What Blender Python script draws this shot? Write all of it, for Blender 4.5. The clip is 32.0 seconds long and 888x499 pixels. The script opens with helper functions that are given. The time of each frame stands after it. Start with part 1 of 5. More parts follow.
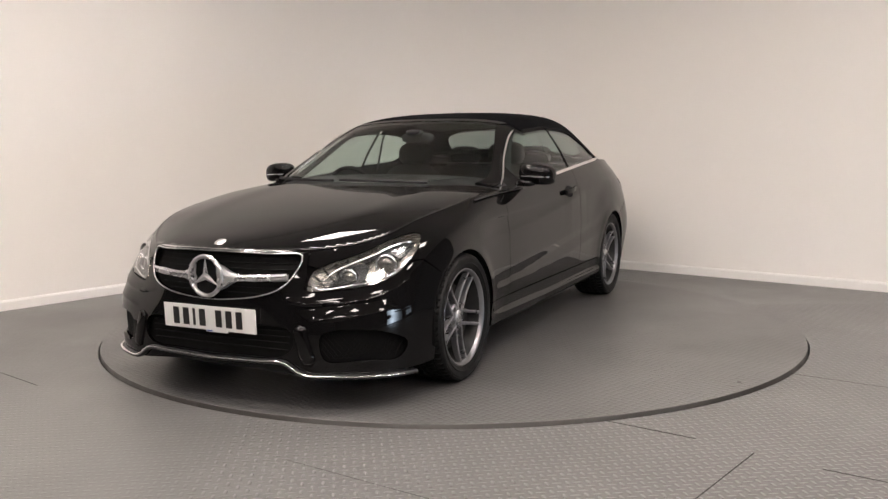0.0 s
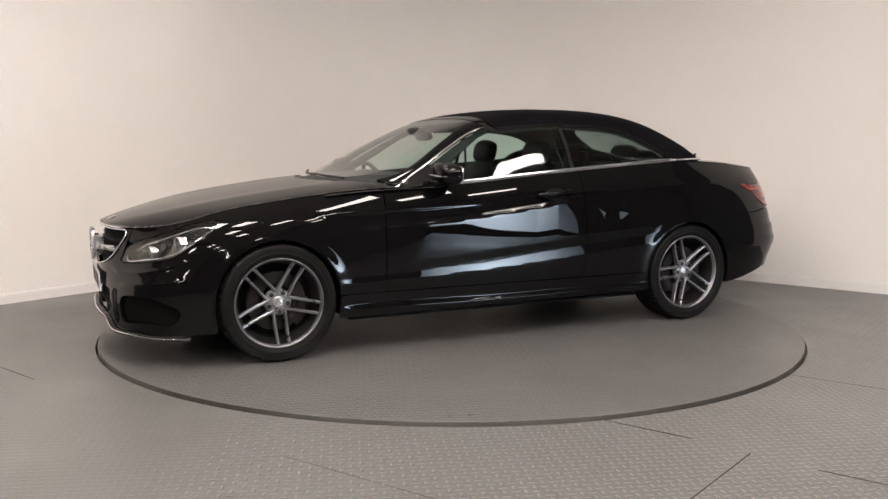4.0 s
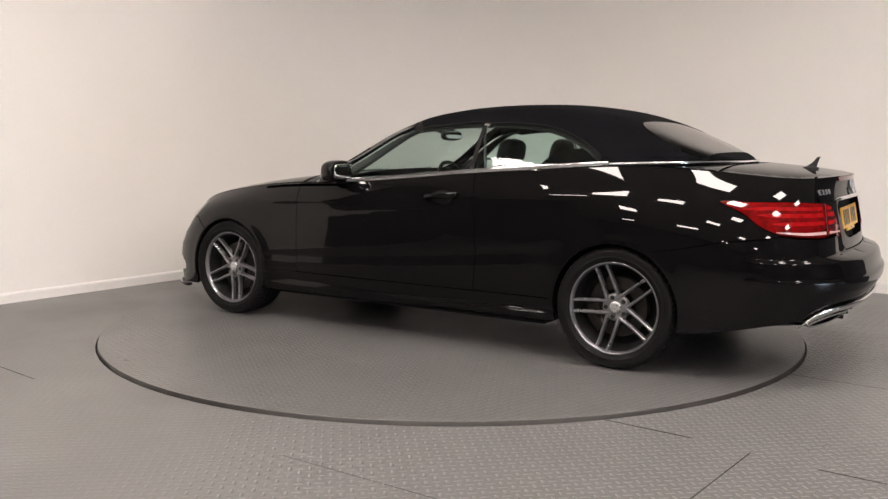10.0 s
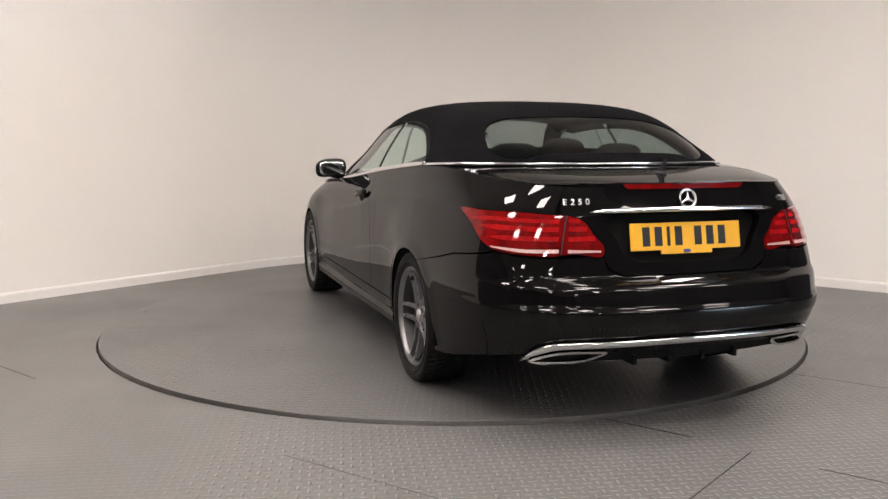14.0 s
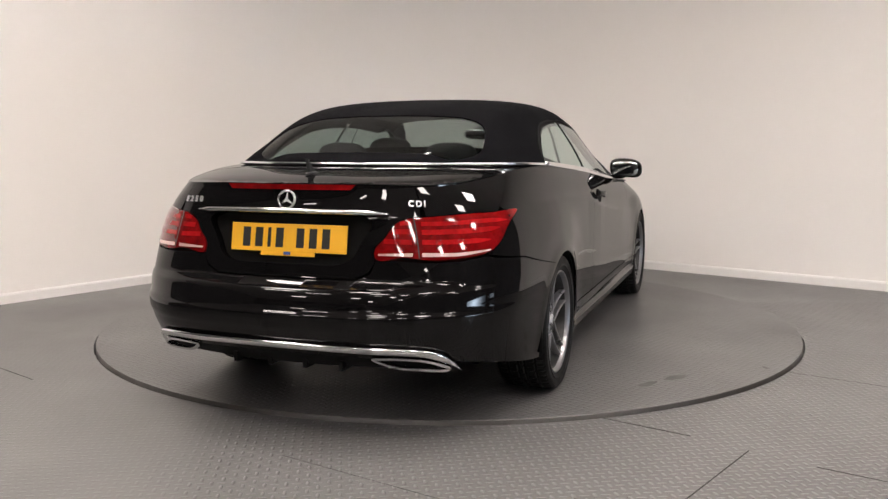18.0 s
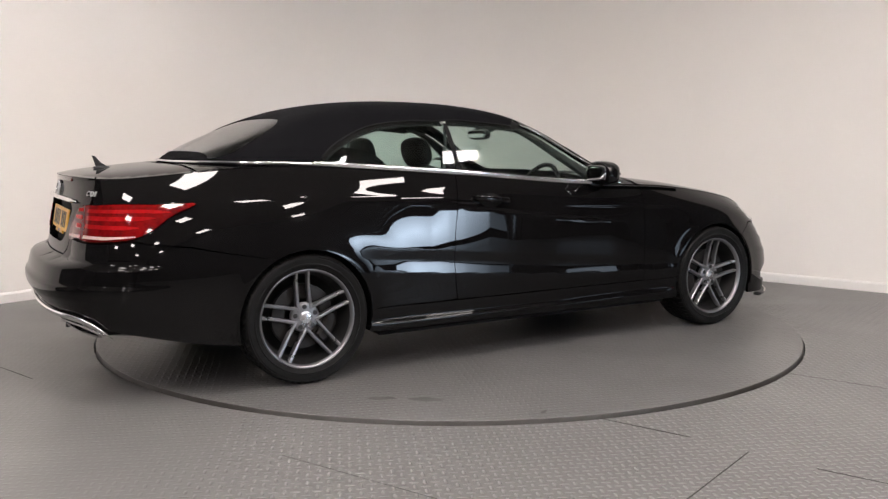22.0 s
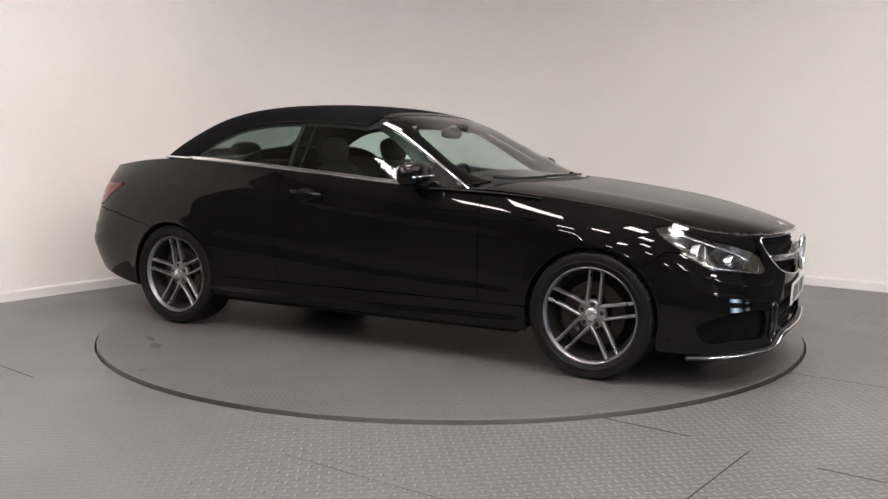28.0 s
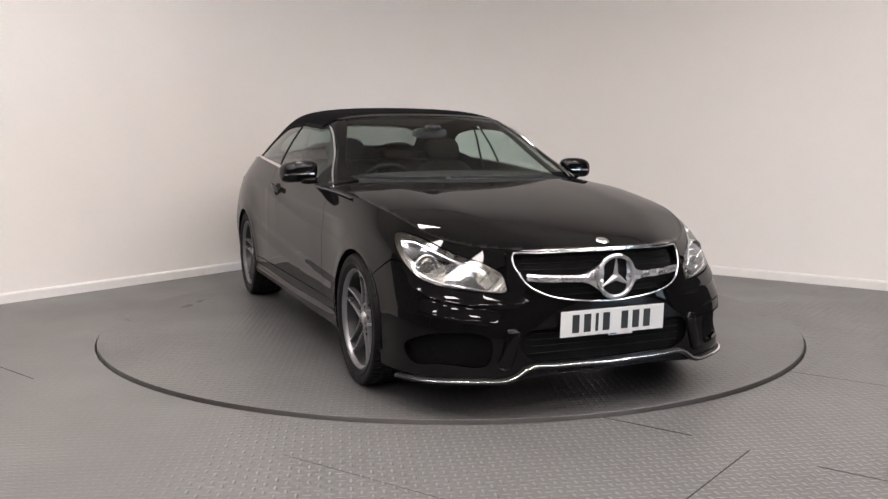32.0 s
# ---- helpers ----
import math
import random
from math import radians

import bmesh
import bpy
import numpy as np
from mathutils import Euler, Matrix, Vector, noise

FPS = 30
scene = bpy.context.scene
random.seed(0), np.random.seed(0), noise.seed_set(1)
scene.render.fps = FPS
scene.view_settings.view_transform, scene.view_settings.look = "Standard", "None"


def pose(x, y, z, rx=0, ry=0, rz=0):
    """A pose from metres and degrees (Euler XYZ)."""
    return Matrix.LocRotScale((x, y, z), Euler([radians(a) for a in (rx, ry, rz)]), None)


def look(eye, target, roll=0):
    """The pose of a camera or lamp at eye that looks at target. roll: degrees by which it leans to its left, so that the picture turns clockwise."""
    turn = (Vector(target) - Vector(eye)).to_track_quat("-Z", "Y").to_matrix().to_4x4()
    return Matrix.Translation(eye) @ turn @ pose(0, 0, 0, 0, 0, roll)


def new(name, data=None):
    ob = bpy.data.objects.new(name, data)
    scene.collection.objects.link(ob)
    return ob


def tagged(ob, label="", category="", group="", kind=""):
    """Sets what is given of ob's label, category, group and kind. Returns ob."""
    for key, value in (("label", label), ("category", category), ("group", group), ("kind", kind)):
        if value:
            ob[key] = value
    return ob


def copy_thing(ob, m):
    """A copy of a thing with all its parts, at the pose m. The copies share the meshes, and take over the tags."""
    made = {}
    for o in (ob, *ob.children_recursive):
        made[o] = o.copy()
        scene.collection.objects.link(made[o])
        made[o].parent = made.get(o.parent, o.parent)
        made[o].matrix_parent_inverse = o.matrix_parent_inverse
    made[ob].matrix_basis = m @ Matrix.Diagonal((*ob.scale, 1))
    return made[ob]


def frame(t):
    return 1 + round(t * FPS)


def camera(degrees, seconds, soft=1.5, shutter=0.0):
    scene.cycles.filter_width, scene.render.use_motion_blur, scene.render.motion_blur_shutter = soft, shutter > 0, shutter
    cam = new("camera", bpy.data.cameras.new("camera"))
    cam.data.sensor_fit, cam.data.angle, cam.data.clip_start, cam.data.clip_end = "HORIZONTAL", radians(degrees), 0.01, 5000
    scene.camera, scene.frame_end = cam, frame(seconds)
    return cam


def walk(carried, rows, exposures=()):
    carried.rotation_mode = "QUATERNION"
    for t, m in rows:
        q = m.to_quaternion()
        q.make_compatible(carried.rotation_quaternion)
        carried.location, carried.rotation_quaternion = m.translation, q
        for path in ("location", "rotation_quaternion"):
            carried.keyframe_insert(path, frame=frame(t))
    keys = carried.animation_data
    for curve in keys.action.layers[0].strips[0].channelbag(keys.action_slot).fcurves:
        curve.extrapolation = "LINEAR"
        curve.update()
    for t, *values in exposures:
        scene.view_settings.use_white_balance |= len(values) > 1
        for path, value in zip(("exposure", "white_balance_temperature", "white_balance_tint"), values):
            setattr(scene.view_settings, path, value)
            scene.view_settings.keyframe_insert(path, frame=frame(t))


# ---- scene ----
from mathutils.geometry import delaunay_2d_cdt

# ---------------------------------------------------------------- camera
cam = camera(54.26, 32.0, soft=1.4)
EYE = (0.0, -5.729, 1.156)


def aim(pan, tilt, roll):
    """A pose at the tripod: pan to the right, tilt upward and roll, in degrees."""
    a, b = radians(pan), radians(tilt)
    way = Vector((math.sin(a) * math.cos(b), math.cos(a) * math.cos(b), math.sin(b)))
    return look(EYE, Vector(EYE) + way, roll)


walk(cam, [(t, aim(a, b, c)) for t, a, b, c in (
    (0.0, -0.533, -6.757, -0.434), (1.0, -0.495, -6.773, -0.35), (2.0, -0.476, -6.765, -0.163), (3.0, -0.452, -6.816, 0.006),
    (4.5, -0.433, -6.941, 0.138), (6.0, -0.43, -6.972, 0.139), (8.0, -0.498, -6.989, 0.132), (10.0, -0.43, -6.934, 0.109),
    (12.0, -0.481, -6.968, 0.129), (14.0, -0.471, -6.974, 0.056), (17.0, -0.32, -6.989, -0.078), (19.0, -0.305, -7.0, -0.068),
    (21.0, -0.345, -6.997, 0.008), (22.5, -0.315, -6.965, 0.111), (24.0, -0.282, -7.028, 0.099), (26.0, -0.345, -7.017, 0.106),
    (28.0, -0.377, -7.034, 0.127), (30.0, -0.388, -7.022, 0.123), (32.0, -0.37, -7.038, -0.085))],
     exposures=[(0, 0, 6500, 10), (18, 0, 6400, 10), (24, 0, 6190, 10), (32, 0, 6170, 10)])

# ---------------------------------------------------------------- light
LAMP = 46.5               # brightness of one ceiling panel
LAMP_TINT = (1.0, 0.89, 0.825)
FRAME_TURN = 52.05        # the room stands at this angle to the camera, degrees
CEILING = 3.6
world = bpy.data.worlds.new("world")
world.use_nodes = True
world.node_tree.nodes["Background"].inputs[0].default_value = (0.02, 0.02, 0.022, 1)
world.node_tree.nodes["Background"].inputs[1].default_value = 0.1
scene.world = world


# ---------------------------------------------------------------- materials
def nodes_of(name):
    m = bpy.data.materials.new(name)
    m.use_nodes = True
    return m, m.node_tree.nodes, m.node_tree.links, m.node_tree.nodes["Principled BSDF"]


def surface(name, colour, rough=0.5, metal=0.0, vary=0.1, scale=4.0, grain=60.0, bump=0.0, coat=0.0, spec=0.5, rough_vary=0.08, dirt=None):
    """A plain surface with blotches at one scale, grain at another and a little relief."""
    m, n, l, b = nodes_of(name)
    where = n.new("ShaderNodeTexCoord")
    big, small = n.new("ShaderNodeTexNoise"), n.new("ShaderNodeTexNoise")
    big.inputs["Scale"].default_value, big.inputs["Detail"].default_value = scale, 4
    small.inputs["Scale"].default_value, small.inputs["Detail"].default_value = grain, 3
    l.new(where.outputs["Object"], big.inputs["Vector"])
    l.new(where.outputs["Object"], small.inputs["Vector"])
    mix = n.new("ShaderNodeMix")
    mix.data_type = "RGBA"
    other = dirt or tuple(c * (1 - vary) for c in colour)
    mix.inputs["A"].default_value = (*colour, 1)
    mix.inputs["B"].default_value = (*other, 1)
    add = n.new("ShaderNodeMath")
    add.operation = "MULTIPLY_ADD"
    l.new(small.outputs["Fac"], add.inputs[0])
    add.inputs[1].default_value = 0.5
    half = n.new("ShaderNodeMath")
    half.operation = "MULTIPLY_ADD"
    l.new(big.outputs["Fac"], half.inputs[0])
    half.inputs[1].default_value, half.inputs[2].default_value = 1.6, -0.55
    l.new(half.outputs[0], add.inputs[2])
    sub = n.new("ShaderNodeMath")
    sub.operation, sub.use_clamp = "SUBTRACT", True
    l.new(add.outputs[0], sub.inputs[0])
    sub.inputs[1].default_value = 0.25
    l.new(sub.outputs[0], mix.inputs["Factor"])
    l.new(mix.outputs["Result"], b.inputs["Base Color"])
    rr = n.new("ShaderNodeMapRange")
    l.new(big.outputs["Fac"], rr.inputs["Value"])
    rr.inputs["From Min"].default_value, rr.inputs["From Max"].default_value = 0.3, 0.7
    rr.inputs["To Min"].default_value, rr.inputs["To Max"].default_value = max(rough - rough_vary, 0.01), rough + rough_vary
    l.new(rr.outputs[0], b.inputs["Roughness"])
    b.inputs["Metallic"].default_value = metal
    b.inputs["Specular IOR Level"].default_value = spec
    if coat:
        b.inputs["Coat Weight"].default_value, b.inputs["Coat Roughness"].default_value, b.inputs["Coat IOR"].default_value = coat, 0.012, 1.42
    if bump:
        k = n.new("ShaderNodeBump")
        k.inputs["Strength"].default_value, k.inputs["Distance"].default_value = 1.0, bump
        l.new(small.outputs["Fac"], k.inputs["Height"])
        l.new(k.outputs[0], b.inputs["Normal"])
    return m


def clear(name, tint, gloss=1.0):
    """A thin pane: it tints what is seen through it and mirrors by its angle."""
    m, n, l, b = nodes_of(name)
    n.remove(b)
    t, g, f, mix = n.new("ShaderNodeBsdfTransparent"), n.new("ShaderNodeBsdfGlossy"), n.new("ShaderNodeLayerWeight"), n.new("ShaderNodeMixShader")
    t.inputs[0].default_value = (*tint, 1)
    g.inputs["Roughness"].default_value = 0.01
    g.inputs["Color"].default_value = (gloss, gloss, gloss, 1)
    f.inputs[0].default_value = 0.5
    five, scale = n.new("ShaderNodeMath"), n.new("ShaderNodeMath")
    five.operation, scale.operation = "POWER", "MULTIPLY_ADD"
    five.inputs[1].default_value = 5.0
    scale.inputs[1].default_value, scale.inputs[2].default_value = 0.90, 0.038
    l.new(f.outputs["Facing"], five.inputs[0])
    l.new(five.outputs[0], scale.inputs[0])
    l.new(scale.outputs[0], mix.inputs[0])
    l.new(t.outputs[0], mix.inputs[1])
    l.new(g.outputs[0], mix.inputs[2])
    l.new(mix.outputs[0], n["Material Output"].inputs["Surface"])
    return m


def glowing(name, colour, strength):
    m, n, l, b = nodes_of(name)
    b.inputs["Base Color"].default_value = (0.8, 0.8, 0.8, 1)
    b.inputs["Emission Color"].default_value = (*colour, 1)
    b.inputs["Emission Strength"].default_value = strength
    return m


def tread_plate(name, colour, turn, pitch=0.034, relief=0.007, fade_at=None, bar_pale=0.75):
    """Grey-painted steel with raised bars that lie crosswise in turn."""
    m = surface(name, colour, rough=0.36, vary=0.16, scale=0.9, grain=35, rough_vary=0.07, spec=0.5)
    n, l = m.node_tree.nodes, m.node_tree.links
    b = n["Principled BSDF"]
    where, turned = n.new("ShaderNodeTexCoord"), n.new("ShaderNodeMapping")
    turned.inputs["Rotation"].default_value = (0, 0, radians(turn))
    turned.inputs["Scale"].default_value = (1 / pitch, 1 / pitch, 1)
    l.new(where.outputs["Object"], turned.inputs["Vector"])
    cut = n.new("ShaderNodeSeparateXYZ")
    l.new(turned.outputs[0], cut.inputs[0])

    def calc(op, a, c=None, d=None):
        k = n.new("ShaderNodeMath")
        k.operation = op
        for i, v in enumerate((a, c, d)):
            if v is None:
                continue
            if isinstance(v, (int, float)):
                k.inputs[i].default_value = v
            else:
                l.new(v, k.inputs[i])
        return k.outputs[0]
    x, y = cut.outputs[0], cut.outputs[1]
    odd = calc("FLOORED_MODULO", calc("ADD", calc("FLOOR", x), calc("FLOOR", y)), 2.0)
    u, v = calc("SUBTRACT", calc("FRACT", x), 0.5), calc("SUBTRACT", calc("FRACT", y), 0.5)
    even = calc("SUBTRACT", 1.0, odd)
    long = calc("ADD", calc("MULTIPLY", u, odd), calc("MULTIPLY", v, even))
    wide = calc("ADD", calc("MULTIPLY", v, odd), calc("MULTIPLY", u, even))
    r = calc("ADD", calc("POWER", calc("DIVIDE", long, 0.56), 2.0), calc("POWER", calc("DIVIDE", wide, 0.20), 2.0))
    k = n.new("ShaderNodeMapRange")
    k.interpolation_type = "SMOOTHSTEP"
    l.new(r, k.inputs["Value"])
    k.inputs["From Min"].default_value, k.inputs["From Max"].default_value = 1.0, 0.35
    bump = n.new("ShaderNodeBump")
    bump.inputs["Strength"].default_value, bump.inputs["Distance"].default_value = 1.0, relief
    raised = k.outputs[0]
    if fade_at:
        # relief and paler tone fade out towards one side of the floor
        along = n.new("ShaderNodeSeparateXYZ")
        l.new(where.outputs["Object"], along.inputs[0])
        blotch = n.new("ShaderNodeTexNoise")
        blotch.inputs["Scale"].default_value = 1.3
        l.new(where.outputs["Object"], blotch.inputs["Vector"])
        fade = n.new("ShaderNodeMapRange")
        fade.interpolation_type = "SMOOTHSTEP"
        l.new(calc("MULTIPLY_ADD", blotch.outputs["Fac"], 1.2, along.outputs[0]), fade.inputs["Value"])
        fade.inputs["From Min"].default_value, fade.inputs["From Max"].default_value = fade_at
        fade.inputs["To Min"].default_value = 0.06
        raised = calc("MULTIPLY", raised, fade.outputs[0])
    l.new(raised, bump.inputs["Height"])
    l.new(bump.outputs[0], b.inputs["Normal"])
    # raised bars mixed paler than the plate between them
    paler, plain = n.new("ShaderNodeMix"), b.inputs["Base Color"].links[0].from_socket
    paler.data_type = "RGBA"
    tone = calc("MULTIPLY", raised, bar_pale)
    l.new(tone, paler.inputs["Factor"])
    l.new(plain, paler.inputs["A"])
    paler.inputs["B"].default_value = (*[min(1, c * 1.75) for c in colour], 1)
    l.new(paler.outputs["Result"], b.inputs["Base Color"])
    return m


WALL = surface("wall_paint", (0.86, 0.83, 0.79), rough=0.6, vary=0.05, scale=0.8, grain=90, bump=0.0006)
# near-black colour stands in for the lack of light in the hall
WALL_FAR = surface("painted_dimness", (0.045, 0.045, 0.048), rough=0.7, vary=0.25, scale=1.0, grain=30)
TRIM = surface("skirting_paint", (0.84, 0.82, 0.79), rough=0.4, vary=0.06, scale=3, grain=80)
CEIL = surface("ceiling_tile", (0.78, 0.76, 0.73), rough=0.8, vary=0.08, scale=2, grain=150, bump=0.0008)
DAY = glowing("daylight", (0.70, 0.84, 1.0), 26.0)
FROSTED = glowing("frosted_daylight", (0.70, 0.84, 1.0), 3.2)
LIGHT = glowing("light_diffuser", LAMP_TINT, LAMP)
ALLOY_FRAME = surface("light_frame", (0.75, 0.75, 0.74), rough=0.4, vary=0.05)
FLOOR = tread_plate("painted_tread_plate", (0.124, 0.122, 0.120), -7, pitch=0.037, relief=0.008, fade_at=(-0.7, 1.6), bar_pale=0.9)
DISC = tread_plate("turntable_plate", (0.105, 0.103, 0.102), 20, pitch=0.037, relief=0.0015, bar_pale=0.12)
SEAM = surface("seam_dirt", (0.03, 0.028, 0.026), rough=0.8)
RIM_RUBBER = surface("turntable_rim", (0.032, 0.029, 0.026), rough=0.42, vary=0.4, scale=6, grain=60)
STAIN = surface("oil_stain", (0.085, 0.082, 0.08), rough=0.5, vary=0.3, scale=9)


# ---------------------------------------------------------------- mesh helpers
def part(name, bm, material, parent=None, label="", smooth=False):
    """Links a bmesh as one mesh object, under a thing or under a part of it."""
    me = bpy.data.meshes.new(name)
    if smooth:
        for f in bm.faces:
            f.smooth = True
    bm.to_mesh(me)
    bm.free()
    me.materials.append(material)
    ob = new(name, me)
    ob.parent = parent
    return tagged(ob, label)


def box(bm, x0, x1, y0, y1, z0, z1, bevel=0.0, m=None):
    r = bmesh.ops.create_cube(bm, size=1.0)
    bmesh.ops.scale(bm, vec=(x1 - x0, y1 - y0, z1 - z0), verts=r["verts"])
    bmesh.ops.translate(bm, vec=((x0 + x1) / 2, (y0 + y1) / 2, (z0 + z1) / 2), verts=r["verts"])
    vs = r["verts"]
    if bevel:
        es = list({e for v in vs for e in v.link_edges})
        g = bmesh.ops.bevel(bm, geom=es, offset=bevel, segments=2, affect="EDGES", profile=0.6)
        vs = list({v for f in g["faces"] for v in f.verts} | {v for v in vs if v.is_valid})
    if m is not None:
        bmesh.ops.transform(bm, matrix=m, verts=vs)
    return vs


def lathe(bm, profile, steps=48, axis="Y", close=False):
    """Turns a profile of (radius, along) round an axis."""
    rings = []
    for i in range(steps):
        a = 2 * math.pi * i / steps
        c, s = math.cos(a), math.sin(a)
        ring = []
        for r, d in profile:
            co = (r * c, d, r * s) if axis == "Y" else (r * c, r * s, d)
            ring.append(bm.verts.new(co))
        rings.append(ring)
    for i in range(steps):
        a, b = rings[i], rings[(i + 1) % steps]
        for j in range(len(profile) - 1):
            bm.faces.new((a[j], a[j + 1], b[j + 1], b[j]))
        if close:
            bm.faces.new((a[-1], a[0], b[0], b[-1]))
    bmesh.ops.recalc_face_normals(bm, faces=bm.faces)


def sweep(bm, points, width, height, ups=None, taper=False):
    """A bar of rounded section along points; ups: which way its height lies at each point."""
    pts = [Vector(p) for p in points]
    loops = []
    for i, p in enumerate(pts):
        d = (pts[min(i + 1, len(pts) - 1)] - pts[max(i - 1, 0)]).normalized()
        up = Vector(ups[i]) if ups is not None else Vector((0, 0, 1))
        side = d.cross(up).normalized()
        up = side.cross(d).normalized()
        k = 1.0
        if taper:
            q = i / (len(pts) - 1)
            k = max(0.12, min(1.0, q / 0.08, (1 - q) / 0.08))
        ring = [(-.5, -.25), (-.3, -.5), (.3, -.5), (.5, -.25), (.5, .25), (.3, .5), (-.3, .5), (-.5, .25)]
        loops.append([bm.verts.new(p + side * (a * width * k) + up * (b * height * k)) for a, b in ring])
    for a, b in zip(loops, loops[1:]):
        for j in range(8):
            bm.faces.new((a[j], a[(j + 1) % 8], b[(j + 1) % 8], b[j]))
    bm.faces.new(loops[0])
    bm.faces.new(loops[-1][::-1])
    bmesh.ops.recalc_face_normals(bm, faces=bm.faces)


def blob(bm, centre, size, power=2.5, steps=(24, 14), m=None):
    """A rounded box: a superellipsoid of those full sizes."""
    vs, rows = [], []
    f = lambda v: math.copysign(abs(v) ** (2 / power), v)
    for j in range(steps[1] + 1):
        b = -math.pi / 2 + math.pi * j / steps[1]
        row = []
        for i in range(steps[0]):
            a = 2 * math.pi * i / steps[0]
            co = Vector((f(math.cos(b)) * f(math.cos(a)) * size[0] / 2, f(math.cos(b)) * f(math.sin(a)) * size[1] / 2, f(math.sin(b)) * size[2] / 2))
            row.append(bm.verts.new((m @ co if m is not None else co) + Vector(centre)))
        rows.append(row)
    for a, b in zip(rows, rows[1:]):
        for i in range(steps[0]):
            k = (i + 1) % steps[0]
            bm.faces.new((a[i], a[k], b[k], b[i]))
    bmesh.ops.remove_doubles(bm, verts=[v for r in (rows[0], rows[-1]) for v in r], dist=1e-5)
    bmesh.ops.recalc_face_normals(bm, faces=bm.faces)


# ---------------------------------------------------------------- the room
TURN = Matrix.Rotation(radians(FRAME_TURN - 90), 4, "Z")   # room axes: x along the back wall to the right, y towards it
FZ = -0.018              # the floor lies this much below the turntable's top
WL, WR = -2.93, 3.0      # inner faces of the side wall (x) and the back wall (y) in room axes
NEAR, SIDE = -15.0, 8.0   # far ends of the hall behind the camera


def room_wall(name, outline, z0, z1, thick, material, label):
    """A wall of that thickness, its inner face on an open outline in room axes."""
    bm = bmesh.new()
    n = len(outline)
    pts = [Vector((*p, 0)) for p in outline]
    cols = []
    for i, p in enumerate(pts):
        d = (pts[min(i + 1, n - 1)] - pts[max(i - 1, 0)]).normalized()
        out = Vector((-d.y, d.x, 0)) * thick
        cols.append([bm.verts.new(TURN @ (q + Vector((0, 0, z)))) for q, z in ((p, z0), (p, z1), (p + out, z1), (p + out, z0))])
    for a, b in zip(cols, cols[1:]):
        for j in range(4):
            bm.faces.new((a[j], a[(j + 1) % 4], b[(j + 1) % 4], b[j]))
    bm.faces.new(cols[0][::-1])
    bm.faces.new(cols[-1])
    bmesh.ops.recalc_face_normals(bm, faces=bm.faces)
    ob = part(name, bm, material)
    return tagged(ob, label, "wall", kind="structure")


def corner(radius, steps=14):
    """The rounded corner between side wall and back wall."""
    cx, cy = WL + radius, WR - radius
    return [(cx - radius * math.cos(a), cy + radius * math.sin(a)) for a in (math.pi / 2 * i / steps for i in range(steps + 1))]


BEND = corner(2.4, 60)
WEST_END, NORTH_END = -4.3, 3.4    # where the white studio walls give way to the dark hall
room_wall("wall_west", [(WL, WEST_END), BEND[0]], FZ - .05, CEILING, .15, WALL, "plain off-white painted studio side wall")
# the _far walls are unseen, added dark so the car mirrors a dim hall
room_wall("wall_west_far", [(WL - .02, NEAR), (WL - .02, WEST_END)], FZ - .05, CEILING, .15, WALL_FAR, "unseen dark continuation of the side wall, the hall's dimness in its colour")
room_wall("wall_corner", BEND, FZ - .05, CEILING, .15, WALL, "rounded off-white painted corner between two walls")
room_wall("wall_north", [BEND[-1], (NORTH_END, WR)], FZ - .05, CEILING, .15, WALL, "plain off-white painted studio back wall")
room_wall("wall_north_far", [(NORTH_END, WR + .02), (SIDE, WR + .02)], FZ - .05, CEILING, .15, WALL_FAR, "unseen dark continuation of the back wall, the hall's dimness in its colour")
OPEN = (-1.3, 1.3, .62)     # the half-raised shutter in the east wall: from, to, height of the gap
PANE = (1.75, 2.75, .12, .62)  # a low frosted window beside it
# unseen walls closing the hall, its dimness put into their colour
room_wall("wall_east", [(SIDE, OPEN[0]), (SIDE, NEAR)], FZ - .05, CEILING, .15, WALL_FAR, "unseen wall at the side of the hall, dimness painted as dark grey")
room_wall("wall_east_pier", [(SIDE, PANE[0]), (SIDE, OPEN[1])], FZ - .05, CEILING, .15, WALL_FAR, "unseen pier beside the doorway, dimness painted as dark grey")
room_wall("wall_east_end", [(SIDE, WR + .15), (SIDE, PANE[1])], FZ - .05, CEILING, .15, WALL_FAR, "unseen end of the side wall, dimness painted as dark grey")
room_wall("wall_east_sill", [(SIDE, PANE[1]), (SIDE, PANE[0])], FZ - .05, PANE[2], .15, WALL_FAR, "unseen wall under the frosted window, dimness painted as dark grey")
room_wall("wall_east_head", [(SIDE, PANE[1]), (SIDE, PANE[0])], PANE[3], CEILING, .15, WALL_FAR, "unseen wall over the frosted window, dimness painted as dark grey")
room_wall("wall_east_lintel", [(SIDE, OPEN[1]), (SIDE, OPEN[0])], 2.75, CEILING, .15, WALL_FAR, "unseen lintel over the doorway, dimness painted as dark grey")
door_1 = tagged(new("door_1"), "grey roller shutter raised a little, letting in daylight", "door", kind="structure")
bm = bmesh.new()
for y0, y1 in ((OPEN[0], OPEN[0] + .07), (OPEN[1] - .07, OPEN[1])):
    box(bm, SIDE + .03, SIDE + .11, y0, y1, FZ, 2.75, .004, TURN)
part("guide_rail", bm, WALL_FAR, door_1)
for i in range(14):
    bm = bmesh.new()
    box(bm, SIDE + .05, SIDE + .075, OPEN[0] + .07, OPEN[1] - .07, OPEN[2] + .152 * i, OPEN[2] + .152 * i + .148, .01, TURN)
    part("slat", bm, WALL_FAR, door_1)
window_1 = tagged(new("window_1"), "low frosted window in the dim side wall", "window", kind="structure")
bm = bmesh.new()
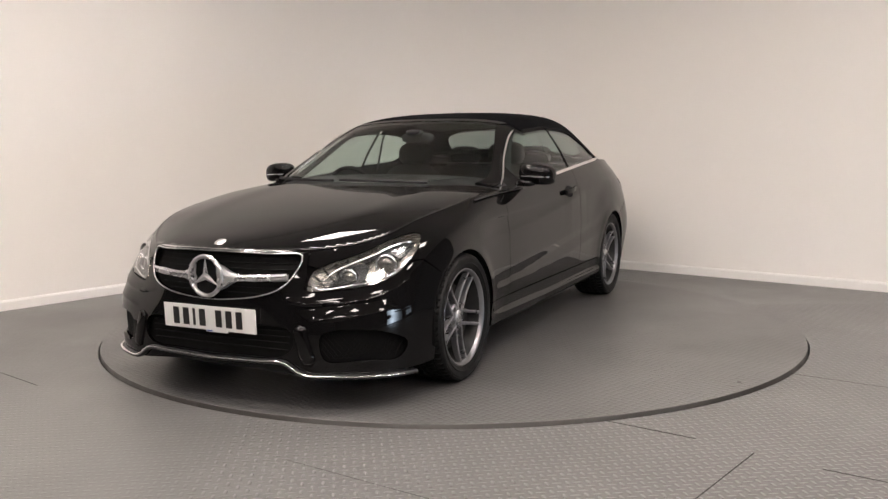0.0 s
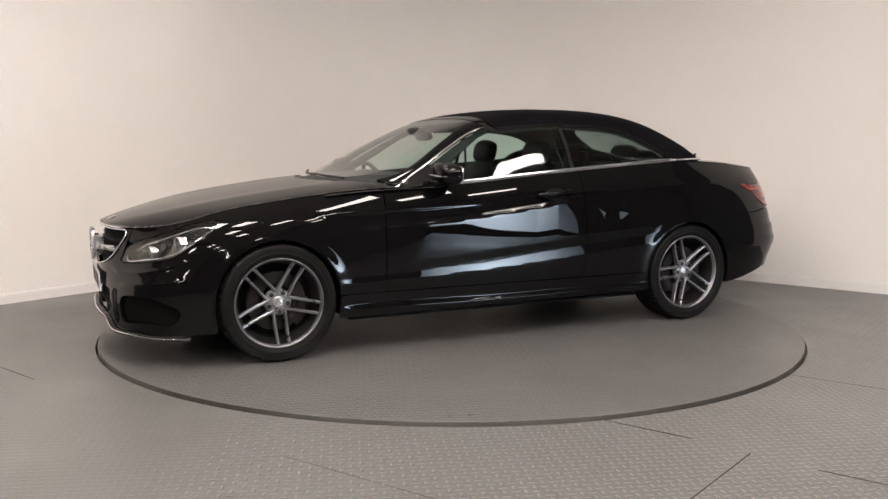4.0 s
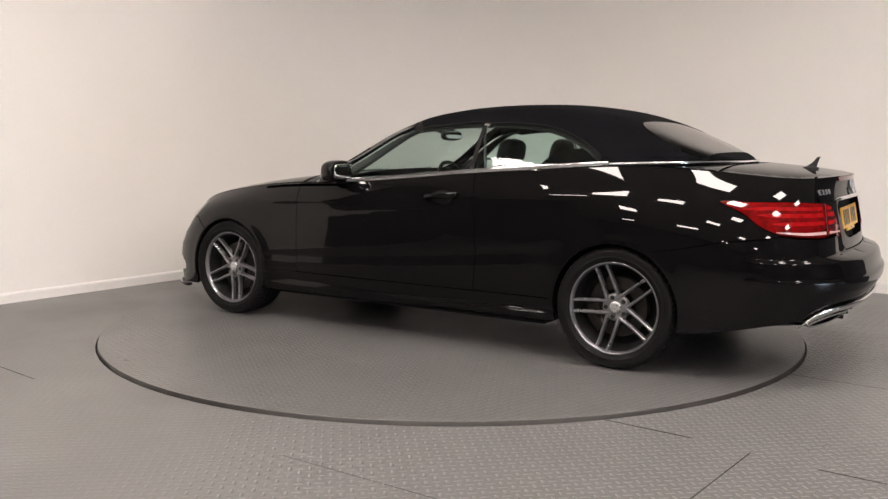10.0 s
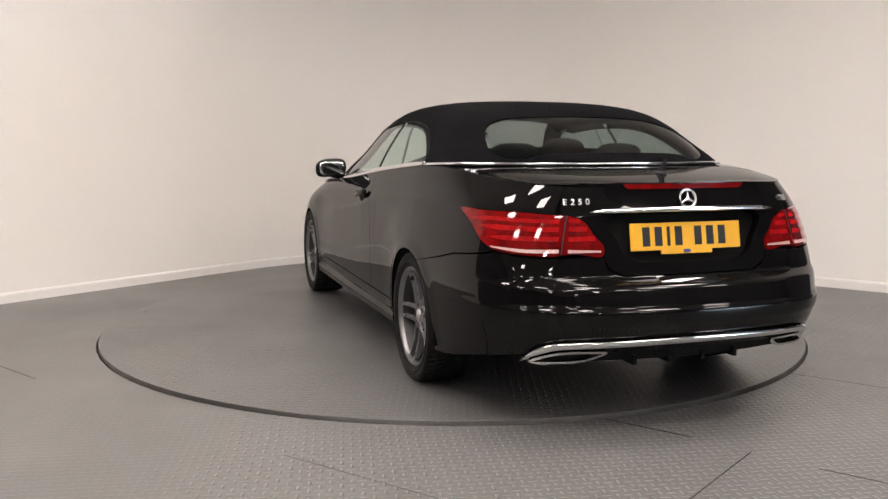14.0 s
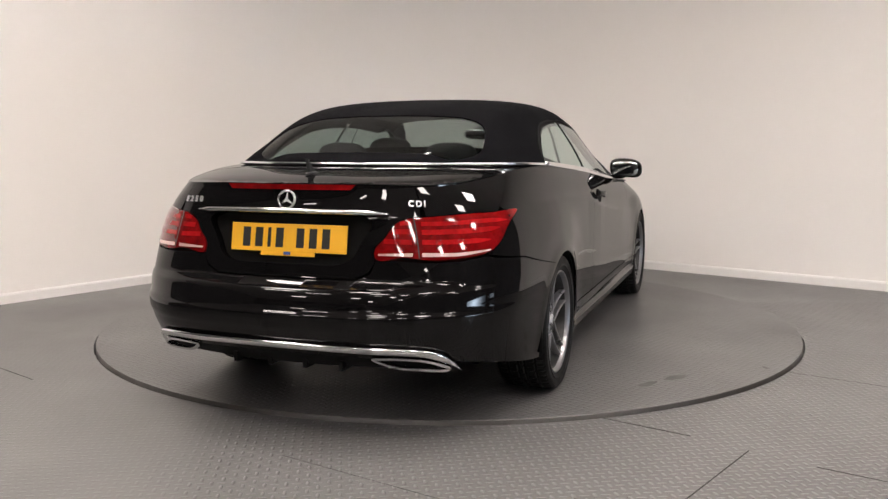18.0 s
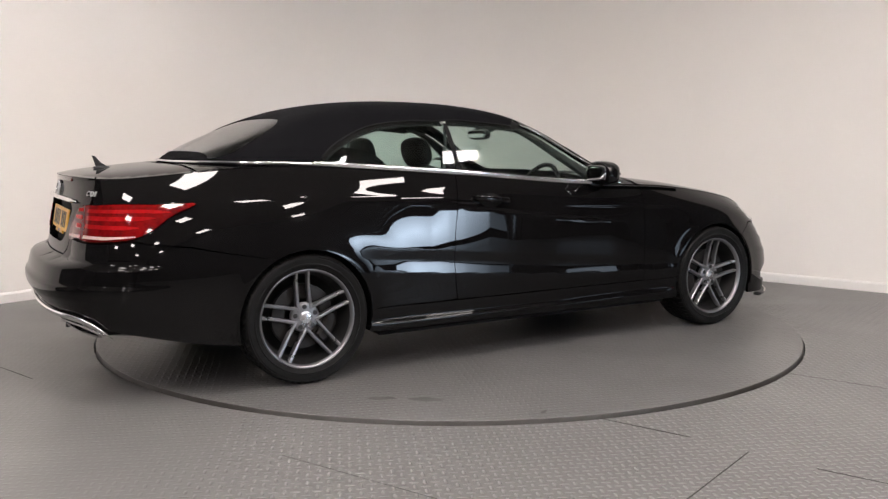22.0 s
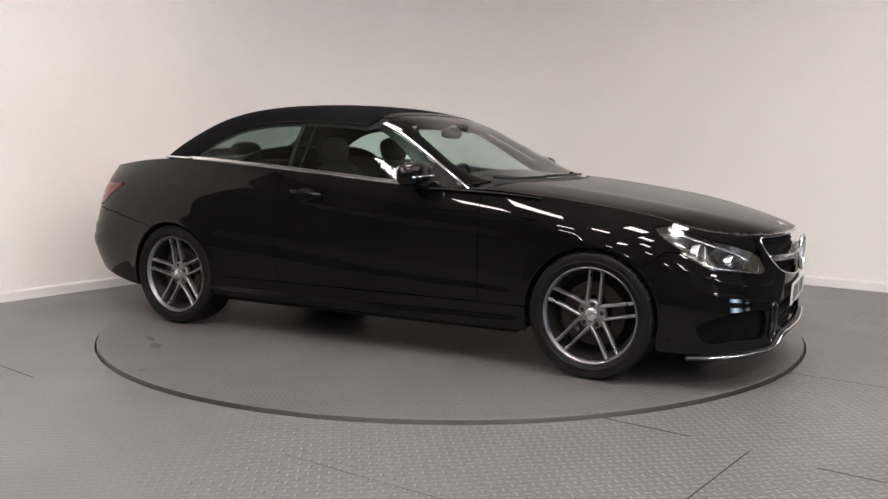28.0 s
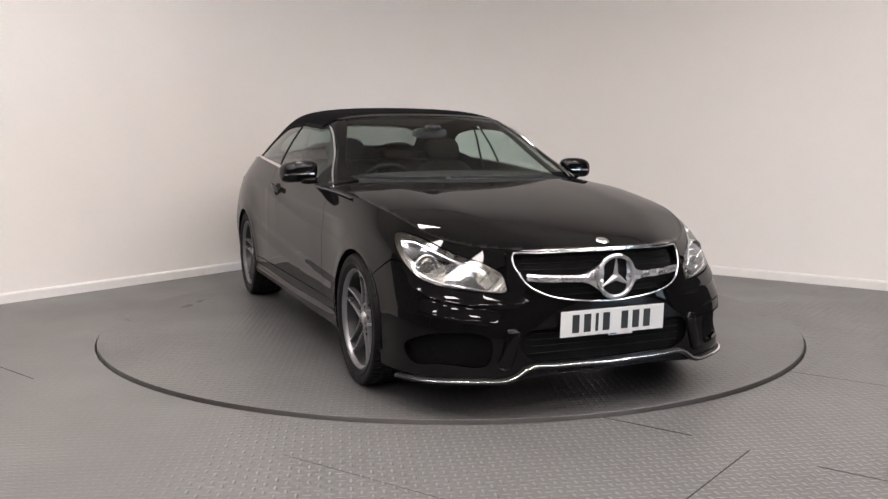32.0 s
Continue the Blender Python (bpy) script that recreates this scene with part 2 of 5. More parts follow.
for y0, y1, z0, z1 in ((PANE[0], PANE[0] + .05, PANE[2], PANE[3]), (PANE[1] - .05, PANE[1], PANE[2], PANE[3]), (PANE[0] + .05, PANE[1] - .05, PANE[3] - .05, PANE[3]), (PANE[0] + .05, PANE[1] - .05, PANE[2], PANE[2] + .05)):
    box(bm, SIDE + .03, SIDE + .09, y0, y1, z0, z1, .004, TURN)
part("window_frame", bm, WALL_FAR, window_1)
bm = bmesh.new()
box(bm, SIDE + .05, SIDE + .06, PANE[0] + .05, PANE[1] - .05, PANE[2] + .05, PANE[3] - .05, 0, TURN)
part("pane", bm, FROSTED, window_1, "frosted pane bright with daylight")
bm = bmesh.new()
box(bm, SIDE + 1.2, SIDE + 1.22, OPEN[0] - 1.0, OPEN[1] + .3, FZ, 3.0, 0, TURN)
fade_from = TURN @ Vector((SIDE + 1.2, -.15, .30))
n, l = DAY.node_tree.nodes, DAY.node_tree.links
where, shift_to, ball, ramp = n.new("ShaderNodeTexCoord"), n.new("ShaderNodeMapping"), n.new("ShaderNodeTexGradient"), n.new("ShaderNodeMapRange")
ball.gradient_type = "QUADRATIC_SPHERE"
shift_to.inputs["Scale"].default_value = (1 / 1.7, 1 / 1.7, 1 / 1.2)
shift_to.inputs["Location"].default_value = (-fade_from.x / 1.7, -fade_from.y / 1.7, -fade_from.z / 1.2)
ramp.inputs["To Min"].default_value, ramp.inputs["To Max"].default_value = 1.4, 40.0
l.new(where.outputs["Object"], shift_to.inputs["Vector"])
l.new(shift_to.outputs[0], ball.inputs["Vector"])
l.new(ball.outputs["Fac"], ramp.inputs["Value"])
l.new(ramp.outputs[0], n["Principled BSDF"].inputs["Emission Strength"])
tagged(part("backdrop", bm, DAY), "plain pale sky outside the doorway", "backdrop", kind="structure")
room_wall("wall_south", [(SIDE + .15, NEAR), (WL - .15, NEAR)], FZ - .05, CEILING, .15, WALL_FAR, "unseen wall behind the camera, dimness painted as dark grey")

bm = bmesh.new()
skirt = [(WL, WEST_END), (WL, -3), (WL, 0)] + BEND + [(3, WR), (NORTH_END, WR)]
loops = []
for i, p in enumerate(skirt):
    a, b = Vector(skirt[max(i - 1, 0)]), Vector(skirt[min(i + 1, len(skirt) - 1)])
    d = (b - a).normalized()
    inn = Vector((d.y, -d.x))
    loops.append([bm.verts.new(TURN @ Vector((p[0] + inn.x * o, p[1] + inn.y * o, FZ + z))) for o, z in ((.002, .0), (.02, .0), (.02, .062), (.014, .074), (.002, .078))])
for a, b in zip(loops, loops[1:]):
    for j in range(4):
        bm.faces.new((a[j], a[j + 1], b[j + 1], b[j]))
bmesh.ops.recalc_face_normals(bm, faces=bm.faces)
tagged(part("baseboard", bm, TRIM), "white painted skirting along both walls", "baseboard", kind="structure")

# floor sheet with a round opening for the turntable
DISC_R = 2.206
bm = bmesh.new()
cols = []
inner = [Vector((math.cos(a) * (DISC_R + .012), math.sin(a) * (DISC_R + .012), 0)) for a in (2 * math.pi * i / 128 for i in range(128))]
lo, hi = Vector((WL - .1, NEAR - .1)), Vector((SIDE + .1, WR + .1))
back = TURN.inverted()
for v in inner:
    q = (back @ v).xy.normalized()
    k = min(((hi.x if q.x > 0 else lo.x) / q.x) if abs(q.x) > 1e-6 else 1e9, ((hi.y if q.y > 0 else lo.y) / q.y) if abs(q.y) > 1e-6 else 1e9)
    o = TURN @ Vector((q.x * k, q.y * k, 0))
    cols.append([bm.verts.new((v.x, v.y, FZ - .08)), bm.verts.new((v.x, v.y, FZ)), bm.verts.new((o.x, o.y, FZ))])
for a, b in zip(cols, cols[1:] + cols[:1]):
    bm.faces.new((a[0], a[1], b[1], b[0]))
    bm.faces.new((a[1], a[2], b[2], b[1]))
bm.faces.new([c[0] for c in cols])
bmesh.ops.recalc_face_normals(bm, faces=bm.faces)
floor = tagged(part("floor", bm, FLOOR), "grey painted steel tread plate floor", "floor", kind="structure")


def seam(x0, y0, x1, y1, w=.006):
    bm = bmesh.new()
    k = 1 - FZ / EYE[2]
    x0, x1, y0, y1 = x0 * k, x1 * k, EYE[1] + (y0 - EYE[1]) * k, EYE[1] + (y1 - EYE[1]) * k
    d = (Vector((x1, y1)) - Vector((x0, y0)))
    n = Vector((-d.y, d.x)).normalized() * w / 2
    k = int(d.length / .12) + 2
    vs = []
    for i in range(k):
        p = Vector((x0, y0)) + d * i / (k - 1)
        j = 1 + .5 * noise.noise((p.x * 9, p.y * 9, 1))
        vs.append((bm.verts.new((p.x + n.x * j, p.y + n.y * j, FZ + .0020)), bm.verts.new((p.x - n.x * j, p.y - n.y * j, FZ + .0020))))
    for a, b in zip(vs, vs[1:]):
        bm.faces.new((a[0], a[1], b[1], b[0]))
    bmesh.ops.recalc_face_normals(bm, faces=bm.faces)
    ob = part("seam", bm, SEAM, floor, "dark joint between two plates")


# joints of the floor plates
seam(0.615, -2.15, 0.96, -2.405, .010)
seam(1.71, -1.425, 2.9, -2.30, .007)
seam(1.135, -2.565, 0.55, -3.30)
seam(1.32, -2.735, 2.4, -3.53, .010)
seam(-2.05, -1.58, -3.2, -0.65)
seam(-0.62, -2.62, 0.12, -3.12, .004)

# ceiling
bm = bmesh.new()
box(bm, WL - .15, SIDE + .15, NEAR - .15, WR + .15, CEILING + .002, CEILING + .15, m=TURN)
tagged(part("ceiling", bm, CEIL), "pale suspended ceiling", "ceiling", kind="structure")


def ceiling_light():
    """A square flush light panel."""
    root = tagged(new("ceiling_light"), "square flush white light panel in the ceiling", "ceiling light", "ceiling lights")
    bm = bmesh.new()
    for a in ((-.3, .3, -.3, -.28), (-.3, .3, .28, .3), (-.3, -.28, -.28, .28), (.28, .3, -.28, .28)):
        box(bm, *a, -.012, 0)
    part("frame", bm, ALLOY_FRAME, root)
    bm = bmesh.new()
    box(bm, -.28, .28, -.28, .28, -.008, -.001)
    part("diffuser", bm, LIGHT, root, "glowing white diffuser")
    return root


# places of the panels, seen from the turntable's middle
LIGHTS = [(1.0, -2.35), (-1.1, -2.4), (2.6, -1.45), (-2.15, -1.75), (2.75, -3.0), (-3.0, -3.3), (.85, -3.9), (-1.0, -4.1), (2.9, -5.0), (-3.6, -5.4), (.1, -6.0), (4.6, -3.6), (4.6, -6.4), (-1.8, -7.2),
          # (-.75, -.1) is an unseen panel, added over the car to brighten the walls
          (-.75, -.1), (-4.2, -9.2), (-7.0, -8.6), (-.9, -9.6), (2.4, -8.6), (-4.0, -12.2), (.2, -12.4)]
first = None
for x, y in LIGHTS:
    m = pose(x, y, CEILING, 0, 0, FRAME_TURN - 90)
    if first is None:
        first = ceiling_light()
        first.matrix_basis = m
    else:
        copy_thing(first, m)

# turntable
table = tagged(new("turntable"), "round grey tread plate turntable with a dark rim", "turntable")
bm = bmesh.new()
lathe(bm, [(0, 0), (1.0, 0), (DISC_R - .004, 0), (DISC_R - .002, -.002)], 160, "Z")
bmesh.ops.remove_doubles(bm, verts=bm.verts, dist=1e-5)
part("top", bm, DISC, table)
bm = bmesh.new()
lathe(bm, [(DISC_R - .004, -.0005), (DISC_R, -.003), (DISC_R, FZ - .05)], 160, "Z")
part("rim", bm, RIM_RUBBER, table, "dark brown-grey edge band", smooth=True)



def tread_bars(parent, material, turn, pitch, z, keep, label, h=.0013):
    """The raised bars of the tread plate, lying crosswise in turn, joined in one mesh."""
    c, s = math.cos(radians(turn)), math.sin(radians(turn))
    n = int(6.5 / pitch)
    i, j = np.meshgrid(np.arange(-n, n), np.arange(-n, n))
    i, j = i.ravel(), j.ravel()
    u, v = (i + .5) * pitch, (j + .5) * pitch
    x, y = u * c + v * s, -u * s + v * c
    ok = keep(x, y)
    i, j, x, y = i[ok], j[ok], x[ok], y[ok]
    odd = (i + j) % 2 == 1
    dx, dy = np.where(odd, c, s), np.where(odd, -s, c)
    a, b = pitch * .47, pitch * .155
    corners = ((-a, 0, 0), (-a * .4, -b, 0), (a * .4, -b, 0), (a, 0, 0), (a * .4, b, 0), (-a * .4, b, 0), (-a * .45, 0, h), (a * .45, 0, h))
    verts = np.stack([np.stack([x + p * dx - q * dy, y + p * dy + q * dx, np.full_like(x, z + r)], -1) for p, q, r in corners], 1).reshape(-1, 3)
    tris = np.array(((0, 1, 6), (1, 2, 7), (1, 7, 6), (2, 3, 7), (3, 4, 7), (4, 5, 6), (4, 6, 7), (5, 0, 6)))
    faces = (np.arange(len(x))[:, None, None] * 8 + tris[None]).reshape(-1, 3)
    me = bpy.data.meshes.new("tread_relief")
    me.from_pydata(verts.tolist(), [], faces.tolist())
    me.materials.append(material)
    ob = new("tread_relief", me)
    ob.parent = parent
    return tagged(ob, label, kind="stuff")


tread_bars(table, DISC, 20, .037, 0, lambda x, y: np.hypot(x, y) < DISC_R - .04, "raised bars of the turntable's tread plate", .0003)
tread_bars(floor, FLOOR, -7, .037, FZ, lambda x, y: (np.hypot(x, y) > DISC_R + .04) & (x > -.9) & (x < 3.3) & (y > -4.4) & (y < .6), "raised bars of the floor's tread plate")


def stain(x, y, sx, sy, turn, seed):
    bm = bmesh.new()
    vs = [bm.verts.new((x, y, .0016))]
    ring = []
    for i in range(26):
        a = 2 * math.pi * i / 26
        k = 1 + .45 * noise.noise((math.cos(a) * 1.7 + seed, math.sin(a) * 1.7, seed))
        v = Matrix.Rotation(turn, 2) @ Vector((math.cos(a) * sx * k, math.sin(a) * sy * k))
        ring.append(bm.verts.new((x + v.x, y + v.y, .0016)))
    for i in range(26):
        bm.faces.new((vs[0], ring[i], ring[(i + 1) % 26]))
    part("stain", bm, STAIN, table, "small dark oil mark")

# ---------------------------------------------------------------- the car's surfaces: splines through a few design curves
def spline(t, y):
    """Natural cubic spline through the values y at t; returns a function."""
    t, y = np.asarray(t, float), np.asarray(y, float)
    n, h = len(t), np.diff(t)
    a, r = np.eye(n), np.zeros_like(y)
    for i in range(1, n - 1):
        a[i, i - 1:i + 2] = h[i - 1], 2 * (h[i - 1] + h[i]), h[i]
        r[i] = 6 * ((y[i + 1] - y[i]) / h[i] - (y[i] - y[i - 1]) / h[i - 1])
    m = np.linalg.solve(a, r)

    def f(q):
        q = np.asarray(q, float)
        i = np.clip(np.searchsorted(t, q) - 1, 0, n - 2)
        u, v = q - t[i], t[i + 1] - q
        if y.ndim > 1:
            u, v, hh = u[..., None], v[..., None], h[i][..., None]
        else:
            hh = h[i]
        return m[i] * v ** 3 / (6 * hh) + m[i + 1] * u ** 3 / (6 * hh) + (y[i] / hh - m[i] * hh / 6) * v + (y[i + 1] / hh - m[i + 1] * hh / 6) * u
    return f


def closed(points):
    """Design points of a half ring, from the nose to the tail, carried on past both ends by their mirror images."""
    p = np.array(points, float)
    flip = np.array([1, -1, 1])
    return np.vstack([p[3:0:-1] * flip, p, p[-2:-5:-1] * flip])


BOTTOM = [(2.215, 0, .19), (2.205, .25, .19), (2.17, .47, .17), (2.02, .73, .172), (1.80, .855, .178), (1.38, .885, .20), (1.0, .885, .21), (.5, .885, .21), (0, .885, .215),
          (-.5, .885, .22), (-1.0, .885, .22), (-1.38, .88, .225), (-1.8, .86, .235), (-2.14, .76, .30), (-2.34, .5, .33), (-2.385, .25, .335), (-2.395, 0, .335)]
LOW = [(2.212, 0, .31), (2.205, .25, .31), (2.165, .49, .31), (2.025, .74, .32), (1.79, .86, .34), (1.38, .895, .39), (1.0, .895, .385), (.5, .893, .385), (0, .893, .385),
       (-.5, .893, .39), (-1.0, .896, .395), (-1.38, .897, .40), (-1.8, .878, .39), (-2.15, .79, .40), (-2.40, .52, .41), (-2.455, .25, .41), (-2.465, 0, .41)]
WIDE = [(2.215, 0, .45), (2.204, .25, .45), (2.135, .50, .46), (1.985, .735, .49), (1.77, .845, .54), (1.38, .892, .62), (1.0, .889, .60), (.5, .883, .59), (0, .882, .59),
        (-.5, .884, .595), (-1.0, .895, .62), (-1.38, .904, .65), (-1.8, .88, .62), (-2.15, .80, .60), (-2.405, .52, .60), (-2.46, .25, .60), (-2.47, 0, .60)]
LINE = [(2.208, 0, .59), (2.186, .25, .59), (2.088, .48, .60), (1.905, .70, .64), (1.74, .80, .695), (1.38, .862, .765), (1.0, .872, .79), (.5, .872, .805), (0, .871, .83),
        (-.5, .871, .86), (-1.0, .868, .88), (-1.38, .860, .885), (-1.8, .825, .875), (-2.12, .73, .865), (-2.31, .5, .865), (-2.35, .25, .87), (-2.36, 0, .87)]
EDGE = [(2.185, 0, .712), (2.158, .25, .71), (2.032, .47, .71), (1.835, .65, .745), (1.68, .715, .795), (1.38, .765, .852), (1.0, .80, .90), (.5, .826, .925), (0, .832, .953),
        (-.5, .83, .995), (-1.0, .812, 1.03), (-1.38, .785, 1.05), (-1.8, .72, 1.03), (-2.10, .63, 1.0), (-2.27, .46, .995), (-2.325, .24, 1.0), (-2.34, 0, 1.0)]
RINGS = [closed(c) for c in (BOTTOM, LOW, WIDE, LINE, EDGE)]
_d = np.linalg.norm(np.diff(RINGS[2][:, :2], axis=0), axis=1)
KNOTS = np.concatenate([[0], np.cumsum(_d)])
KNOTS -= KNOTS[3]
TAIL = KNOTS[-4]
LEVELS = np.array([0, .13, .37, .62, .82])
CURVES = [spline(KNOTS, r) for r in RINGS]


# the doors' section: tilt from upright in degrees at heights above the turntable
_sz = np.linspace(.10, 1.1, 501)
_sy = np.interp(_sz, [.27, .33, .425, .435, .47, .498, .506, .545, .554, .62, .70, .80, .90], [-12, -8, -5, 4.2, 4.0, 2.5, -4.5, -4.5, 1.8, 2.4, 3.2, 4.2, 4.5])
_sy = -np.cumsum(np.tan(np.radians(np.where(_sz < .20, 0, _sy)))) * .002


def body(s, h):
    """The body's side, s metres round it from the nose (negative: the other side), h from the bottom (0) to the shoulder (0.82)."""
    s, h = np.broadcast_arrays(np.asarray(s, float), np.asarray(h, float))
    side = np.where((s < 0) | (s > TAIL), -1., 1.)
    along = np.abs(s)
    along = np.where(along > TAIL, 2 * TAIL - along, along)
    pts = np.stack([c(along) for c in CURVES])
    n, hh = 5, np.diff(LEVELS)
    a, r = np.eye(n), np.zeros((n,) + s.shape + (3,))
    for i in range(1, n - 1):
        a[i, i - 1:i + 2] = hh[i - 1], 2 * (hh[i - 1] + hh[i]), hh[i]
        r[i] = 6 * ((pts[i + 1] - pts[i]) / hh[i] - (pts[i] - pts[i - 1]) / hh[i - 1])
    m = np.tensordot(np.linalg.inv(a), r, 1)
    i = np.clip(np.searchsorted(LEVELS, h) - 1, 0, n - 2)
    g = hh[i][..., None]
    u, v = (h - LEVELS[i])[..., None], (LEVELS[i + 1] - h)[..., None]
    pick = lambda q, k: np.take_along_axis(q, np.broadcast_to(k[None, ..., None], (1,) + k.shape + (3,)), 0)[0]
    m0, m1, p0, p1 = pick(m, i), pick(m, i + 1), pick(pts, i), pick(pts, i + 1)
    p = m0 * v ** 3 / (6 * g) + m1 * u ** 3 / (6 * g) + (p0 / g - m0 * g / 6) * v + (p1 / g - m1 * g / 6) * u
    fold = lambda d: np.exp(-(np.sqrt(d ** 2 + .007 ** 2) - .007) / .016)
    shelf_fold = lambda d: np.exp(-(np.sqrt(d ** 2 + .005 ** 2) - .005) / np.where(d > 0, .020, .17))
    x, z = p[..., 0], p[..., 2]
    # the doors' section below the shoulder: leaning in, upright, flaring to a hard crease, tucked under, then the skirt's ledge
    top = pts[3][..., 2]
    zq = z + .085 * np.clip(x, -1.1, 1.1) * np.clip((z - .34) / .12, 0, 1)       # its lines rise towards the tail
    sect = np.interp(zq, _sz, _sy) - np.interp(np.minimum(top, .86), _sz, _sy)
    sect = sect + .026 * (.5 + .5 * np.tanh((.262 - z) / .005))
    mid = np.interp(np.abs(x), [.80, 1.22], [1, 0])
    mid = mid * mid * (3 - 2 * mid) * np.clip((top - z) / .02, 0, 1)
    p[..., 1] += mid * (pts[3][..., 1] + sect - p[..., 1])
    # creases pressed into the flanks
    ridge = .011 * shelf_fold(z - np.interp(-x, [-1.2, -.32, .11, .53], [.664, .722, .768, .822])) * np.interp(-x, [-1.25, -.5, .35, .70], [0, 1, 1, 0])
    ridge = ridge + .007 * shelf_fold(z - np.interp(-x, [-.3, .1, 1.2, 1.9], [.835, .85, .892, .885])) * np.interp(-x, [.2, .6, 1.4, 1.75], [0, 1, 1, 0])
    # flared wheel arches and the haunch over the rear wheel
    for wx in (1.38, -1.38):
        r = np.hypot(x - wx, z - .318)
        ridge = ridge + .005 * np.exp(-((r - .340) / .040) ** 2) * np.clip((z - .20) / .1, 0, 1)
    rho = np.hypot((x + 1.40) / .60, (z - .318) / .47)
    ridge = ridge + .0016 * np.exp(-((rho - 1) / .13) ** 2) * np.clip((z - .48) / .12, 0, 1) * np.interp(-x, [.7, .85, 1.5, 1.85], [0, 1, 1, 0])
    p[..., 1] += ridge * np.clip(p[..., 1] / .3, 0, 1)
    nose = fold(h - np.interp(along, [.36, .5, .75, 1.0], [.455, .415, .395, .44])) * np.interp(along, [.36, .46, .85, 1.0], [0, 1, 1, 0])
    nose = nose + .8 * fold(h - np.interp(along, [.5, .6, .85, 1.0], [.275, .285, .285, .27])) * np.interp(along, [.5, .58, .9, 1.02], [0, 1, 1, 0])
    p[..., 0] += .007 * nose
    back = np.clip((-x - 1.95) / .2, 0, 1)
    shelf = .5 + .5 * np.tanh((.608 - z) / .008) + .5 * np.tanh((.520 - z) / .007) - .7 * (.5 + .5 * np.tanh((.45 - z) / .012)) + .5
    p[..., 0] -= .014 * back * shelf
    # the boot lid stands in from the bumper
    p[..., 0] += .065 * back * np.clip(1 - (z - .615) / .255, 0, 1) * (.5 + .5 * np.tanh((z - .618) / .008)) * np.interp(p[..., 1], [.42, .72], [1, 0])
    p[..., 1] *= side
    return p

_es = np.linspace(0, TAIL, 600)
_ep = CURVES[4](_es)
def edge_y(x): return np.interp(-np.asarray(x, float), -_ep[:, 0], _ep[:, 1])
def edge_z(x): return np.interp(-np.asarray(x, float), -_ep[:, 0], _ep[:, 2])

HOOD = spline([.6, .97, 1.21, 1.61, 1.81, 2.01, 2.12, 2.185], [.985, .942, .912, .853, .817, .771, .738, .712])
DECK = spline([-2.34, -2.25, -2.1, -1.9, -1.6], [1.0, 1.016, 1.034, 1.052, 1.062])
def lid(x, y, front=True):
    """The bonnet or the boot lid from above."""
    x, y = np.asarray(x, float), np.asarray(y, float)
    ye, ze = np.maximum(edge_y(x), .02), edge_z(x)
    zc = (HOOD if front else DECK)(x)
    k = np.clip(np.abs(y) / ye, 0, 1)
    z = zc - (zc - ze) * (.35 * k ** 2 + .65 * k ** 6)
    if front:
        z = z + .004 * np.exp(-((k - .66) / .12) ** 2) * np.clip((2.1 - x) / .3, 0, 1) * np.clip((x - .8) / .3, 0, 1)
    return np.stack([x + 0 * y, y + 0 * x, z], -1)

# greenhouse
ROOF = spline([-1.83, -1.62, -1.44, -1.22, -1.07, -.89, -.6, -.34, -.118, .031, .18, .331, .482, .635, .788, .93, 1.0],
              [1.066, 1.162, 1.243, 1.327, 1.364, 1.388, 1.397, 1.389, 1.364, 1.332, 1.275, 1.204, 1.124, 1.04, .972, .942, .935])
BASEY = spline([-1.83, -1.81, -1.75, -1.66, -1.5, -1.3, -1.0, -.5, 0, .5, .72, .84, .93, .985, 1.0], [0, .2, .45, .62, .735, .78, .805, .823, .826, .82, .75, .6, .38, .12, 0])
BASEZ = spline([-1.83, -1.6, -1.38, -1.0, -.5, 0, .5, .8, 1.0], [1.06, 1.06, 1.055, 1.035, 1.0, .958, .93, .935, .935])
PROF = spline([0, .2, .42, .62, .78, .9, 1.0], np.array([(1, 0), (.925, .30), (.83, .60), (.735, .83), (.58, .945), (.3, .99), (0, 1)]))
def house(x, w):
    """Glass and soft top; w from the belt (0) to the middle of the roof (1), and on to the other side (2)."""
    x, w = np.broadcast_arrays(np.asarray(x, float), np.asarray(w, float))
    f = PROF(np.where(w > 1, 2 - w, w))
    zb, zc = BASEZ(x), ROOF(x)
    y = f[..., 0] * np.maximum(BASEY(x), 0) * np.where(w > 1, -1, 1)
    return np.stack([x, y, zb + (zc - zb) * f[..., 1]], -1)


# ---------------------------------------------------------------- sheets cut from those surfaces
def inside(q, poly):
    """Which of the places q lie inside the outline."""
    x, y = q[:, 0], q[:, 1]
    hit = np.zeros(len(q), bool)
    for (x0, y0), (x1, y1) in zip(poly, np.roll(poly, -1, axis=0)):
        cross = (y0 > y) != (y1 > y)
        if y0 != y1:
            hit ^= cross & (x < (x1 - x0) * (y - y0) / (y1 - y0) + x0)
    return hit


def dense(poly, step, close=True):
    p = np.asarray(poly, float)
    out = []
    for a, b in zip(p, np.roll(p, -1, axis=0) if close else p[1:]):
        n = max(1, int(math.ceil(np.linalg.norm(b - a) / step)))
        out += [a + (b - a) * i / n for i in range(n)]
    if not close:
        out.append(p[-1])
    return np.array(out)


